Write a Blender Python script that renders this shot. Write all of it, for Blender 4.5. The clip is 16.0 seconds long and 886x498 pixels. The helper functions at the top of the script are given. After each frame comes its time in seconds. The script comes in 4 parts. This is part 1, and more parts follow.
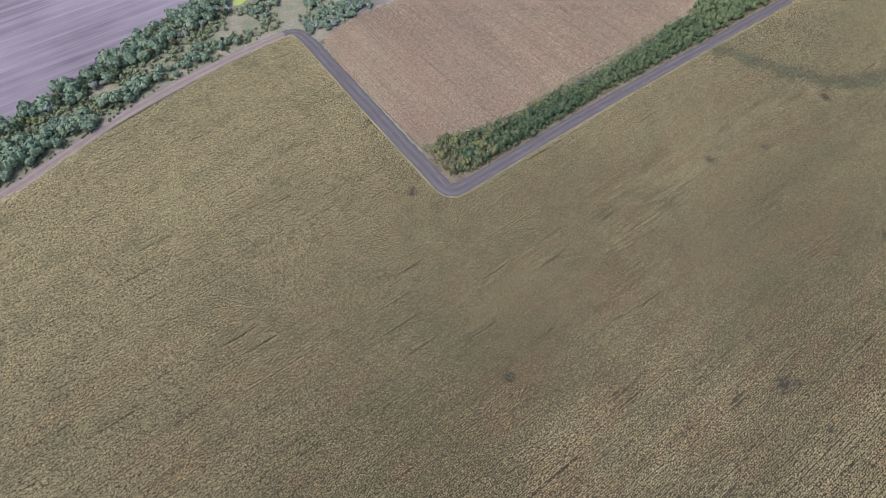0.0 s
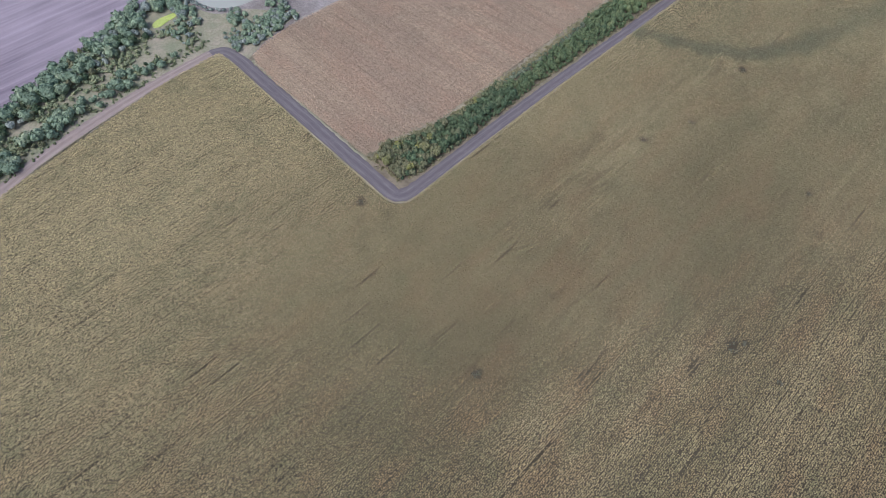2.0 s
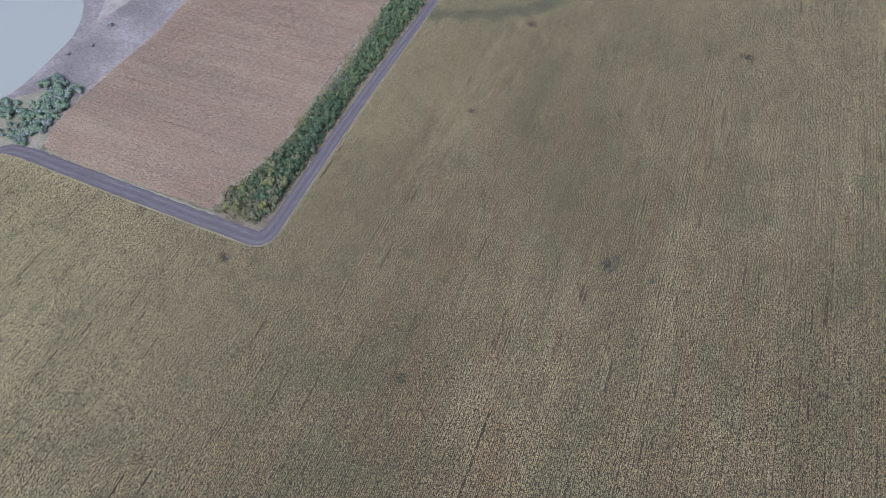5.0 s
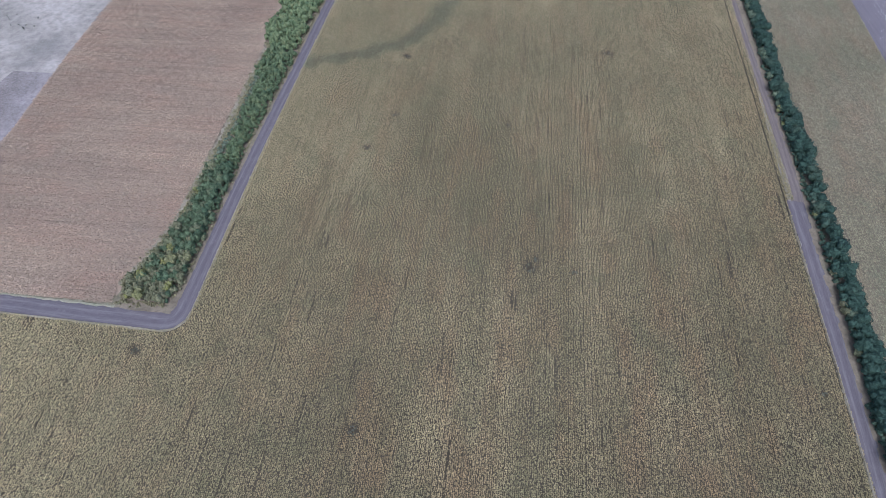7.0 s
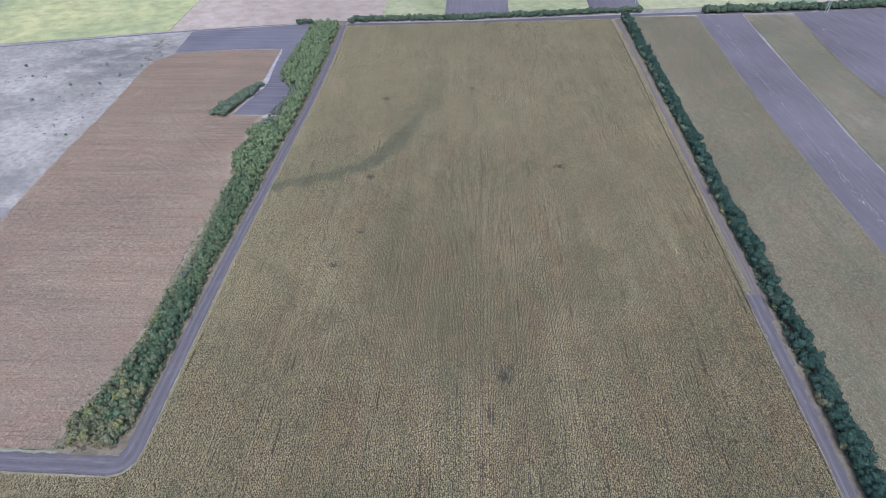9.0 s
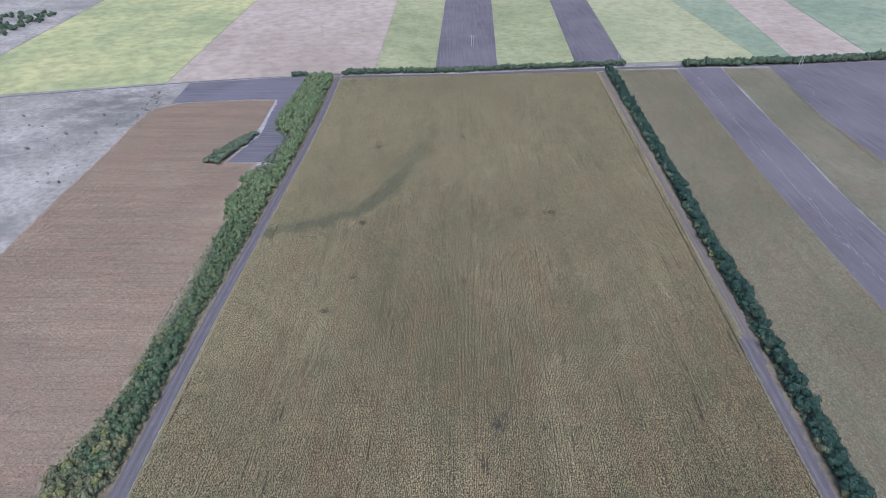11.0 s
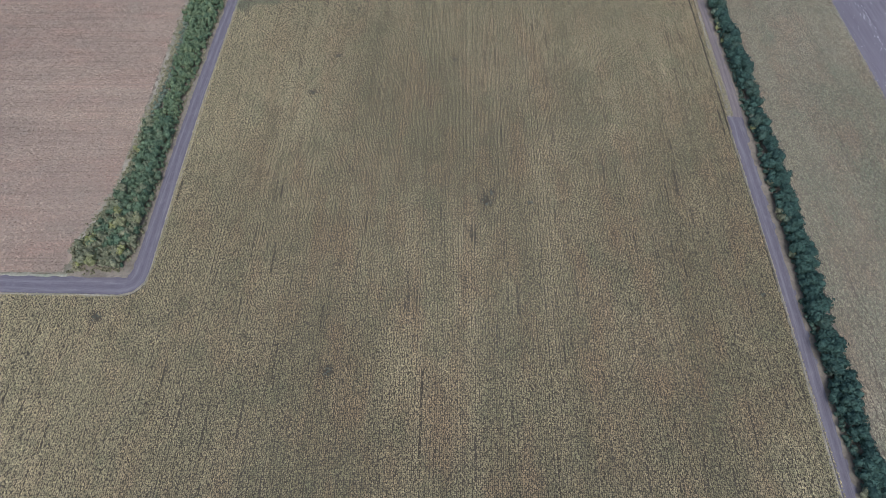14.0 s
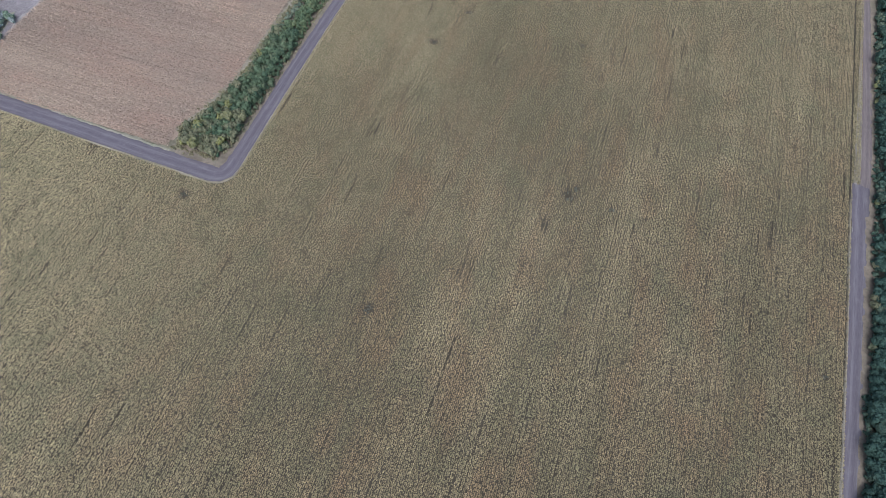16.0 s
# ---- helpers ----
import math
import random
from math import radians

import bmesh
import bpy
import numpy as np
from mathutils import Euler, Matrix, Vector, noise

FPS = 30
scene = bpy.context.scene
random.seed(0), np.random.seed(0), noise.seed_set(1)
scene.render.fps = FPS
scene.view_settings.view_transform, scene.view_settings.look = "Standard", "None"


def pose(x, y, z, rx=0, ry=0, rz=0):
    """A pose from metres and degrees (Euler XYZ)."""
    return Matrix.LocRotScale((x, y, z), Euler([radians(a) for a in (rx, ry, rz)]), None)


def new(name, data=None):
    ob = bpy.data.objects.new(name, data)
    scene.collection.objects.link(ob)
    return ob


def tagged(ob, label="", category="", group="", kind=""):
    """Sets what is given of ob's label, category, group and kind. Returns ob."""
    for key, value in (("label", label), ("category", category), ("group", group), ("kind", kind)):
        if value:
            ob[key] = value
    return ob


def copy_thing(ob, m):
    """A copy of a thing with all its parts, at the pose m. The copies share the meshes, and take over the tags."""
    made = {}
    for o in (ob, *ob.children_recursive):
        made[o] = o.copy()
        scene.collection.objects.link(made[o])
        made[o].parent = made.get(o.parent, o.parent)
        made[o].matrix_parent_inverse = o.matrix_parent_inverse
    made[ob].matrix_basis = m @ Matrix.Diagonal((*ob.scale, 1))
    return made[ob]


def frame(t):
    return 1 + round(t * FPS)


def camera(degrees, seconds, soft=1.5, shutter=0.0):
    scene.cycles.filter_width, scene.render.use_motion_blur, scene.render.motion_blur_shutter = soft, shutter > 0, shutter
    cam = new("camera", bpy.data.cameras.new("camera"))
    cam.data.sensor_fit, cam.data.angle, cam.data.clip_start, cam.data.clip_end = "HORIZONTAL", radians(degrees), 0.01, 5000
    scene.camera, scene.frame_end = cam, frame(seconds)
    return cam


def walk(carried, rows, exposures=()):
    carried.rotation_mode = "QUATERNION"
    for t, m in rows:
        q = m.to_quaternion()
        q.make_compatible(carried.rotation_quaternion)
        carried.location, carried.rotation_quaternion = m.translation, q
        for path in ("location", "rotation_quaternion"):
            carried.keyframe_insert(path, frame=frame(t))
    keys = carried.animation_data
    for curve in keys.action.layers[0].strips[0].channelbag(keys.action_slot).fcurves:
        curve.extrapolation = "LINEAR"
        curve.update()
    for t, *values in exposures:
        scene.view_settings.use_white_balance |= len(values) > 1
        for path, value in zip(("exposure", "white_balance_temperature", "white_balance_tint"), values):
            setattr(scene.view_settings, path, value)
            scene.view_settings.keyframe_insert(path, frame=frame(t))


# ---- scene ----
cam = camera(79.58, 16.0, soft=0.9)
PATH = [
    (0.0, pose(-0.92, -1.26, 198.30, 32.922, 0.259, 52.797)),
    (0.5, pose(-0.76, -1.08, 198.96, 32.948, 0.063, 52.728)),
    (1.0, pose(-0.80, -0.79, 199.54, 32.912, -0.018, 50.545)),
    (1.5, pose(-1.06, 0.02, 200.58, 32.776, -0.048, 48.003)),
    (2.0, pose(-1.29, 0.59, 201.59, 32.576, -0.022, 44.742)),
    (2.5, pose(-1.30, 0.57, 202.06, 32.560, 0.001, 41.122)),
    (3.0, pose(-1.37, 0.17, 202.02, 32.684, -0.174, 37.831)),
    (3.5, pose(-1.26, 0.33, 202.97, 32.637, -0.167, 34.383)),
    (4.0, pose(-1.20, 0.71, 204.15, 32.499, -0.189, 30.387)),
    (4.2, pose(-1.09, 0.69, 204.38, 32.550, -0.196, 28.567)),
    (4.7, pose(-0.88, 0.44, 203.94, 32.730, -0.052, 23.680)),
    (5.2, pose(-0.42, -0.14, 202.95, 33.133, 0.095, 19.254)),
    (5.8, pose(0.15, -0.84, 201.74, 33.624, 0.275, 14.486)),
    (6.3, pose(0.35, -1.10, 201.30, 33.802, 0.426, 10.658)),
    (6.5, pose(0.41, -1.10, 201.20, 34.197, 0.445, 8.956)),
    (7.0, pose(0.73, -0.58, 200.88, 36.641, 0.562, 5.936)),
    (7.5, pose(0.89, 0.07, 200.60, 40.832, 0.537, 3.840)),
    (8.0, pose(0.68, 0.47, 200.88, 44.473, 0.425, 2.592)),
    (8.5, pose(0.11, 0.57, 200.90, 47.506, 0.319, 1.752)),
    (9.0, pose(0.35, 1.03, 200.25, 48.513, 0.246, 1.258)),
    (9.2, pose(0.33, 1.32, 200.10, 49.174, 0.201, 1.078)),
    (9.7, pose(0.33, 1.16, 200.08, 50.300, 0.119, 0.895)),
    (10.2, pose(0.32, 0.80, 200.02, 52.400, 0.035, 0.709)),
    (10.6, pose(0.32, 0.49, 199.97, 53.600, -0.036, 0.555)),
    (10.9, pose(0.32, 0.30, 199.94, 53.750, -0.090, 0.440)),
    (11.1, pose(0.32, 0.22, 199.92, 53.000, -0.124, 0.364)),
    (11.3, pose(0.31, 0.20, 199.92, 51.869, -0.157, 0.291)),
    (11.5, pose(0.16, 0.04, 200.00, 50.111, -0.128, 0.135)),
    (12.0, pose(0.42, -0.48, 200.67, 45.908, -0.123, 0.006)),
    (12.5, pose(0.43, -1.50, 201.03, 42.007, -0.193, -0.160)),
    (13.0, pose(0.41, -2.68, 201.18, 38.151, -0.278, -0.271)),
    (13.5, pose(0.83, -3.73, 201.33, 34.344, -0.316, -0.352)),
    (14.0, pose(1.29, -4.62, 201.62, 30.713, -0.336, -0.450)),
    (14.5, pose(1.73, -5.39, 201.90, 27.620, -0.381, -0.483)),
    (15.0, pose(1.69, -5.17, 202.27, 27.330, -0.843, 2.453)),
    (15.5, pose(2.15, -5.31, 202.76, 27.253, -1.720, 10.619)),
    (16.0, pose(2.54, -5.65, 202.90, 27.154, -2.430, 18.180)),
]
walk(cam, PATH, [(0.0, 0.49, 5560, 12.5), (4.5, 0.43, 5130, 15.5), (9.0, 0.58, 4990, 14), (12.0, 0.44, 5050, 13.5), (16.0, 0.52, 5180, 13.5)])

# ---- light: a bright, hazy, mostly clouded sky with a weak wide sun ----
world = bpy.data.worlds.new("sky")
scene.world = world
world.use_nodes = True
wn = world.node_tree.nodes
sky = wn.new("ShaderNodeTexSky")
sky.sky_type = "NISHITA"
sky.sun_disc = False
SUN_ELEVATION, SUN_AZIMUTH = radians(58), radians(184)
sky.sun_elevation, sky.sun_rotation = SUN_ELEVATION, SUN_AZIMUTH
sky.air_density, sky.dust_density, sky.ozone_density = 1.2, 6.0, 1.0
wn["Background"].inputs["Strength"].default_value = 0.12
world.node_tree.links.new(sky.outputs["Color"], wn["Background"].inputs["Color"])
lamp = bpy.data.lights.new("sun", "SUN")
lamp.energy, lamp.angle, lamp.color = 1.2, radians(20), (1.0, 0.95, 0.88)
sun = new("sun", lamp)
toward = Vector((math.sin(SUN_AZIMUTH) * math.cos(SUN_ELEVATION), math.cos(SUN_AZIMUTH) * math.cos(SUN_ELEVATION), math.sin(SUN_ELEVATION)))
sun.matrix_world = Matrix.Translation((0, 0, 400)) @ toward.to_track_quat("Z", "Y").to_matrix().to_4x4()


# ---- materials ----
class Nodes:
    """A small builder for one material."""

    def __init__(self, name, rough=0.9, spec=0.2):
        self.mat = bpy.data.materials.new(name)
        self.mat.use_nodes = True
        self.t = self.mat.node_tree
        self.bsdf = self.t.nodes["Principled BSDF"]
        self.bsdf.inputs["Roughness"].default_value = rough
        self.bsdf.inputs["Specular IOR Level"].default_value = spec
        self.pos = self.t.nodes.new("ShaderNodeNewGeometry").outputs["Position"]

    def link(self, a, b):
        self.t.links.new(a, b)

    def scaled(self, sx, sy, sz=1.0, turn=0.0, vec=None):
        m = self.t.nodes.new("ShaderNodeMapping")
        m.inputs["Scale"].default_value = (sx, sy, sz)
        m.inputs["Rotation"].default_value = (0, 0, radians(turn))
        self.link(vec or self.pos, m.inputs["Vector"])
        return m.outputs["Vector"]

    def noise(self, vec, scale=1.0, detail=3.0, rough=0.55):
        n = self.t.nodes.new("ShaderNodeTexNoise")
        n.inputs["Scale"].default_value, n.inputs["Detail"].default_value, n.inputs["Roughness"].default_value = scale, detail, rough
        self.link(vec, n.inputs["Vector"])
        return n.outputs["Fac"]

    def ramp(self, fac, *stops):
        r = self.t.nodes.new("ShaderNodeValToRGB")
        while len(r.color_ramp.elements) < len(stops):
            r.color_ramp.elements.new(0.5)
        for e, (p, c) in zip(r.color_ramp.elements, stops):
            e.position, e.color = p, (*c, 1) if len(c) == 3 else c
        self.link(fac, r.inputs["Fac"])
        return r.outputs["Color"]

    def mix(self, fac, a, b, mode="MIX"):
        m = self.t.nodes.new("ShaderNodeMix")
        m.data_type, m.blend_type = "RGBA", mode
        for sock, val in ((m.inputs[0], fac), (m.inputs[6], a), (m.inputs[7], b)):
            if isinstance(val, (int, float)):
                sock.default_value = val
            elif isinstance(val, tuple):
                sock.default_value = (*val, 1)
            else:
                self.link(val, sock)
        return m.outputs[2]

    def value(self, fac, lo, hi, a=0.0, b=1.0):
        m = self.t.nodes.new("ShaderNodeMapRange")
        for k, v in zip(("From Min", "From Max", "To Min", "To Max"), (lo, hi, a, b)):
            m.inputs[k].default_value = v
        self.link(fac, m.inputs["Value"])
        return m.outputs["Result"]

    def attribute(self, name):
        a = self.t.nodes.new("ShaderNodeAttribute")
        a.attribute_name = name
        return a.outputs["Fac"]

    def random(self):
        return self.t.nodes.new("ShaderNodeObjectInfo").outputs["Random"]

    def island(self):
        return self.t.nodes.new("ShaderNodeNewGeometry").outputs["Random Per Island"]

    def bump(self, height, strength, distance):
        b = self.t.nodes.new("ShaderNodeBump")
        b.inputs["Strength"].default_value, b.inputs["Distance"].default_value = strength, distance
        self.link(height, b.inputs["Height"])
        self.link(b.outputs["Normal"], self.bsdf.inputs["Normal"])

    def done(self, colour):
        if isinstance(colour, tuple):
            self.bsdf.inputs["Base Color"].default_value = (*colour, 1)
        else:
            self.link(colour, self.bsdf.inputs["Base Color"])
        return self.mat


def crop_material(name, low, mid, high, along="y", streak=1.0, dark=(0.050, 0.049, 0.032), grain=3.3, weed=(0.085, 0.115, 0.070), bright=1.6, blush=0.65, speck=0.75, vary=0.35, sun_haze=None):
    """Ripening crop: leaf speckle, plants that differ, fine lines and broad streaks along the rows, patches, greener wet places."""
    n = Nodes(name, 0.85, 0.15)

    def lines(across, down):
        return n.scaled(across, down) if along == "y" else n.scaled(down, across)

    broad = n.noise(n.scaled(0.013, 0.013), 1.0, 3.0)
    streaks = n.noise(lines(0.085, 0.006), 1.0, 3.0)
    thin = n.noise(lines(0.9, 0.022), 1.0, 2.0, 0.6)
    patch = n.noise(lines(0.10, 0.030), 1.0, 5.0)
    col = n.ramp(n.value(broad, 0.25, 0.75), (0.1, low), (0.5, mid), (0.9, high))
    col = n.mix(n.value(streaks, 0.40, 0.65, 0.0, 0.6 * streak), col, low)
    col = n.mix(n.value(patch, 0.47, 0.66, 0.0, blush), col, (mid[0] * 1.0, mid[1] * 0.80, mid[2] * 0.78))
    # Paler west and north: sun patch and distance haze put into the crop colour.
    if sun_haze:
        east = n.t.nodes.new("ShaderNodeSeparateXYZ")
        n.link(n.pos, east.inputs["Vector"])
        col = n.mix(n.value(east.outputs["X"], sun_haze[0], sun_haze[1], 0.0, 0.8), col, tuple(1.12 * x for x in high))
        col = n.mix(n.value(east.outputs["Y"], sun_haze[2], sun_haze[3], 0.0, 0.6), col, high)
    green = n.noise(n.scaled(0.07, 0.07), 1.0, 4.0, 0.6)
    col = n.mix(n.value(green, 0.52, 0.72, 0.0, 0.50), col, (low[0] * 0.85, low[1] * 1.0, low[2] * 1.0))
    col = n.mix(n.value(thin, 0.50, 0.72, 0.0, 0.65 * streak), col, (0.62, 0.63, 0.62), "MULTIPLY")
    col = n.mix(n.attribute("wet"), col, weed)
    plants = n.island()
    col = n.mix(n.value(plants, 0.0, 0.5, vary, 0.0), col, dark)
    col = n.mix(n.value(plants, 0.6, 1.0, 0.0, vary), col, (bright, bright * 0.98, bright * 0.92), "MULTIPLY")
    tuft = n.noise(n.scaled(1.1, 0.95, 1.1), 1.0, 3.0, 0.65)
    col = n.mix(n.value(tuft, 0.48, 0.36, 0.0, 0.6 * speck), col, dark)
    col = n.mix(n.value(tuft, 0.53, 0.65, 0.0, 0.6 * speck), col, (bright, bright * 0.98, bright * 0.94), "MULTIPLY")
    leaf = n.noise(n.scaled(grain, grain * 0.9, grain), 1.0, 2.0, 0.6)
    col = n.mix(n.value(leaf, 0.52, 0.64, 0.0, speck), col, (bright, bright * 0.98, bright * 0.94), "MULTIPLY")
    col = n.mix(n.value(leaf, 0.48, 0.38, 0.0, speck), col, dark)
    n.bump(leaf, 0.6, 0.2)
    return n.done(col)


def soil_material(name, a, b, turn=0.0, sx=0.5, sy=0.02):
    n = Nodes(name, 0.95, 0.1)
    lines = n.noise(n.scaled(sx, sy, 1.0, turn), 1.0, 4.0, 0.6)
    cloud = n.noise(n.scaled(0.012, 0.012), 1.0, 3.0)
    col = n.ramp(n.value(lines, 0.3, 0.7), (0.1, a), (0.9, b))
    col = n.mix(n.value(cloud, 0.35, 0.7, 0.0, 0.6), col, tuple(c * 1.35 for c in b))
    clod = n.noise(n.scaled(1.3, 1.3, 1.3), 1.0, 4.0, 0.7)
    col = n.mix(n.value(clod, 0.35, 0.7, 0.25, 0.0), col, tuple(c * 0.5 for c in a))
    n.bump(clod, 0.6, 0.2)
    return n.done(col)


def grass_material(name, a, b, c, scale=0.05, grain=1.0, blotch=None, dark_centre=None):
    n = Nodes(name, 0.95, 0.1)
    big = n.noise(n.scaled(scale * 0.35, scale * 0.35), 1.0, 5.0, 0.65)
    small = n.noise(n.scaled(scale * 4, scale * 4), 1.0, 4.0, 0.65)
    col = n.ramp(n.value(big, 0.32, 0.68), (0.1, a), (0.5, b), (0.9, c))
    col = n.mix(n.value(small, 0.4, 0.7, 0.0, 0.6), col, tuple(x * 0.6 for x in a))
    if blotch:
        dark = n.noise(n.scaled(0.016, 0.022, 1.0, 20.0), 1.0, 6.0, 0.65)
        col = n.mix(n.value(dark, 0.50, 0.66, 0.0, 0.6), col, blotch)
    # Darker mottled area round one point, gone beyond 76 m.
    if dark_centre:
        far = n.t.nodes.new("ShaderNodeVectorMath")
        far.operation = "DISTANCE"
        far.inputs[1].default_value = (*dark_centre, -0.12)
        n.link(n.pos, far.inputs[0])
        plots = n.noise(n.scaled(0.03, 0.045, 1.0, 15.0), 1.0, 5.0, 0.6)
        here = n.mix(n.value(plots, 0.40, 0.58), (0, 0, 0), n.mix(n.value(far.outputs["Value"], 76, 36), (0, 0, 0), (0.85, 0.85, 0.85)))
        col = n.mix(here, col, tuple(x * 0.85 for x in blotch))
    fine = n.noise(n.scaled(grain, grain, grain), 1.0, 3.0, 0.7)
    col = n.mix(n.value(fine, 0.45, 0.7, 0.0, 0.5 if not blotch else 0.25), col, c)
    n.bump(fine, 0.6, 0.2)
    return n.done(col)


def road_material(name, base, light, dark):
    """Packed earth: two paler wheel tracks, dust, darker damp patches."""
    n = Nodes(name, 0.95, 0.15)
    uv = n.t.nodes.new("ShaderNodeUVMap").outputs["UV"]
    sep = n.t.nodes.new("ShaderNodeSeparateXYZ")
    n.link(uv, sep.inputs["Vector"])
    wave = n.t.nodes.new("ShaderNodeMath")
    wave.operation = "PINGPONG"
    wave.inputs[1].default_value = 0.5
    n.link(sep.outputs["X"], wave.inputs[0])
    streak = n.noise(n.scaled(30.0, 0.25, 1.0, 0.0, uv), 1.0, 4.0, 0.65)
    blot = n.noise(n.scaled(0.2, 0.2), 1.0, 4.0, 0.6)
    col = n.mix(n.value(streak, 0.38, 0.68), dark, base)
    track = n.ramp(wave.outputs[0], (0.08, (0, 0, 0)), (0.24, (0.55, 0.55, 0.55)), (0.32, (0.55, 0.55, 0.55)), (0.46, (0, 0, 0)))
    worn = n.noise(n.scaled(9.0, 0.06, 1.0, 0.0, uv), 1.0, 4.0, 0.6)
    col = n.mix(n.mix(n.value(worn, 0.35, 0.6), (0, 0, 0), track), col, light)
    col = n.mix(n.value(blot, 0.55, 0.78, 0.0, 0.4), col, light)
    fine = n.noise(n.scaled(2.0, 2.0, 2.0), 1.0, 3.0, 0.7)
    col = n.mix(n.value(fine, 0.3, 0.7, 0.3, 0.0), col, dark)
    n.bump(fine, 0.5, 0.1)
    return n.done(col)


def leaf_material(name, a, b, c):
    n = Nodes(name, 0.75, 0.2)
    col = n.ramp(n.random(), (0.0, a), (0.40, b), (0.78, b), (1.0, c))
    col = n.mix(n.value(n.island(), 0.0, 1.0, 0.0, 0.55), col, tuple(x * 1.9 for x in b))
    spot = n.noise(n.scaled(1.7, 1.7, 1.7), 1.0, 3.0, 0.6)
    col = n.mix(n.value(spot, 0.35, 0.65, 0.55, 0.0), col, tuple(x * 0.6 for x in a))
    return n.done(col)


def mass_leaf_material(name, a, b, c):
    """For joined thickets: varied by place and by clump."""
    n = Nodes(name, 0.75, 0.2)
    place = n.noise(n.scaled(0.32, 0.32, 0.05), 1.0, 4.0, 0.7)
    col = n.ramp(n.value(place, 0.3, 0.7), (0.1, a), (0.55, b), (0.95, c))
    col = n.mix(n.value(n.island(), 0.0, 1.0, 0.0, 0.5), col, tuple(x * 1.8 for x in b))
    spot = n.noise(n.scaled(1.7, 1.7, 1.7), 1.0, 3.0, 0.6)
    col = n.mix(n.value(spot, 0.35, 0.65, 0.4, 0.0), col, tuple(x * 0.6 for x in a))
    return n.done(col)


def plain_material(name, a, b, scale, rough=0.85):
    n = Nodes(name, rough, 0.2)
    f = n.noise(n.scaled(scale, scale, scale), 1.0, 4.0, 0.6)
    n.bump(f, 0.4, 0.05)
    return n.done(n.ramp(n.value(f, 0.3, 0.7), (0.0, a), (1.0, b)))


M_CROP = crop_material("ripening_crop", (0.161, 0.144, 0.073), (0.251, 0.206, 0.108), (0.342, 0.288, 0.152), dark=(0.060, 0.053, 0.033), sun_haze=(-40.0, -210.0, 120.0, 430.0), speck=0.68, blush=0.55)
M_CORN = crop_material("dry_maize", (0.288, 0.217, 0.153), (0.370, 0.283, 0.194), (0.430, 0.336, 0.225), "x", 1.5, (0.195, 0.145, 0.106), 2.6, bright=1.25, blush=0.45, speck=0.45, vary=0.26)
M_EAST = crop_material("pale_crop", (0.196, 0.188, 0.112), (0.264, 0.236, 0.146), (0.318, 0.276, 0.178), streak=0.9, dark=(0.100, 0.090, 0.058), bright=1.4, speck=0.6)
M_SOIL = soil_material("ploughed_soil", (0.104, 0.091, 0.094), (0.158, 0.140, 0.143))
M_SOIL_X = soil_material("ploughed_soil_cross", (0.095, 0.086, 0.094), (0.165, 0.150, 0.158), 0.0, 0.012, 0.35)
M_SOIL_W = soil_material("bare_west_soil", (0.128, 0.104, 0.124), (0.285, 0.243, 0.268), -8.0, 0.25, 0.010)
M_ROAD = road_material("packed_earth", (0.138, 0.122, 0.124), (0.215, 0.192, 0.190), (0.098, 0.086, 0.090))
M_ROAD_PALE = road_material("pale_packed_earth", (0.270, 0.215, 0.185), (0.370, 0.305, 0.262), (0.190, 0.152, 0.136))
M_ROAD_BROWN = road_material("brown_packed_earth", (0.172, 0.142, 0.122), (0.240, 0.202, 0.176), (0.124, 0.102, 0.090))
M_VERGE = grass_material("dry_verge_grass", (0.150, 0.124, 0.086), (0.220, 0.180, 0.128), (0.185, 0.165, 0.104), 0.15)
M_GROUND = grass_material("dry_pasture", (0.235, 0.216, 0.178), (0.330, 0.298, 0.250), (0.410, 0.368, 0.312), 0.05, 1.0, (0.150, 0.139, 0.124), (-322, 500))
M_MEADOW = grass_material("rough_meadow", (0.180, 0.194, 0.118), (0.242, 0.230, 0.154), (0.315, 0.272, 0.206), 0.16)
M_LIME = grass_material("young_green_crop", (0.225, 0.238, 0.120), (0.295, 0.300, 0.152), (0.355, 0.345, 0.188), 0.03)
M_YELLOW = grass_material("yellow_green_crop", (0.225, 0.265, 0.135), (0.355, 0.360, 0.170), (0.480, 0.440, 0.205), 0.018)
M_GREEN = grass_material("pale_green_crop", (0.270, 0.280, 0.150), (0.340, 0.335, 0.180), (0.390, 0.365, 0.210), 0.02)
M_TEAL = grass_material("dull_green_crop", (0.190, 0.230, 0.150), (0.250, 0.285, 0.180), (0.290, 0.310, 0.200), 0.02)
M_PINK = grass_material("pinkish_stubble", (0.320, 0.252, 0.196), (0.392, 0.314, 0.246), (0.436, 0.354, 0.280), 0.02)
M_STRAW = plain_material("bleached_straw", (0.34, 0.32, 0.31), (0.52, 0.50, 0.48), 1.5)
M_BARK = plain_material("grey_bark", (0.09, 0.07, 0.05), (0.17, 0.14, 0.11), 4.0)
M_POST = plain_material("concrete_post", (0.40, 0.39, 0.37), (0.52, 0.50, 0.47), 2.0)
M_LEAF_DARK = leaf_material("dark_tree_leaves", (0.020, 0.040, 0.031), (0.036, 0.064, 0.044), (0.066, 0.086, 0.054))
M_LEAF_HEDGE = leaf_material("thicket_leaves", (0.036, 0.066, 0.038), (0.084, 0.114, 0.058), (0.180, 0.172, 0.094))
M_LEAF_GOLD = leaf_material("yellowing_leaves", (0.090, 0.105, 0.052), (0.150, 0.145, 0.080), (0.250, 0.255, 0.055))
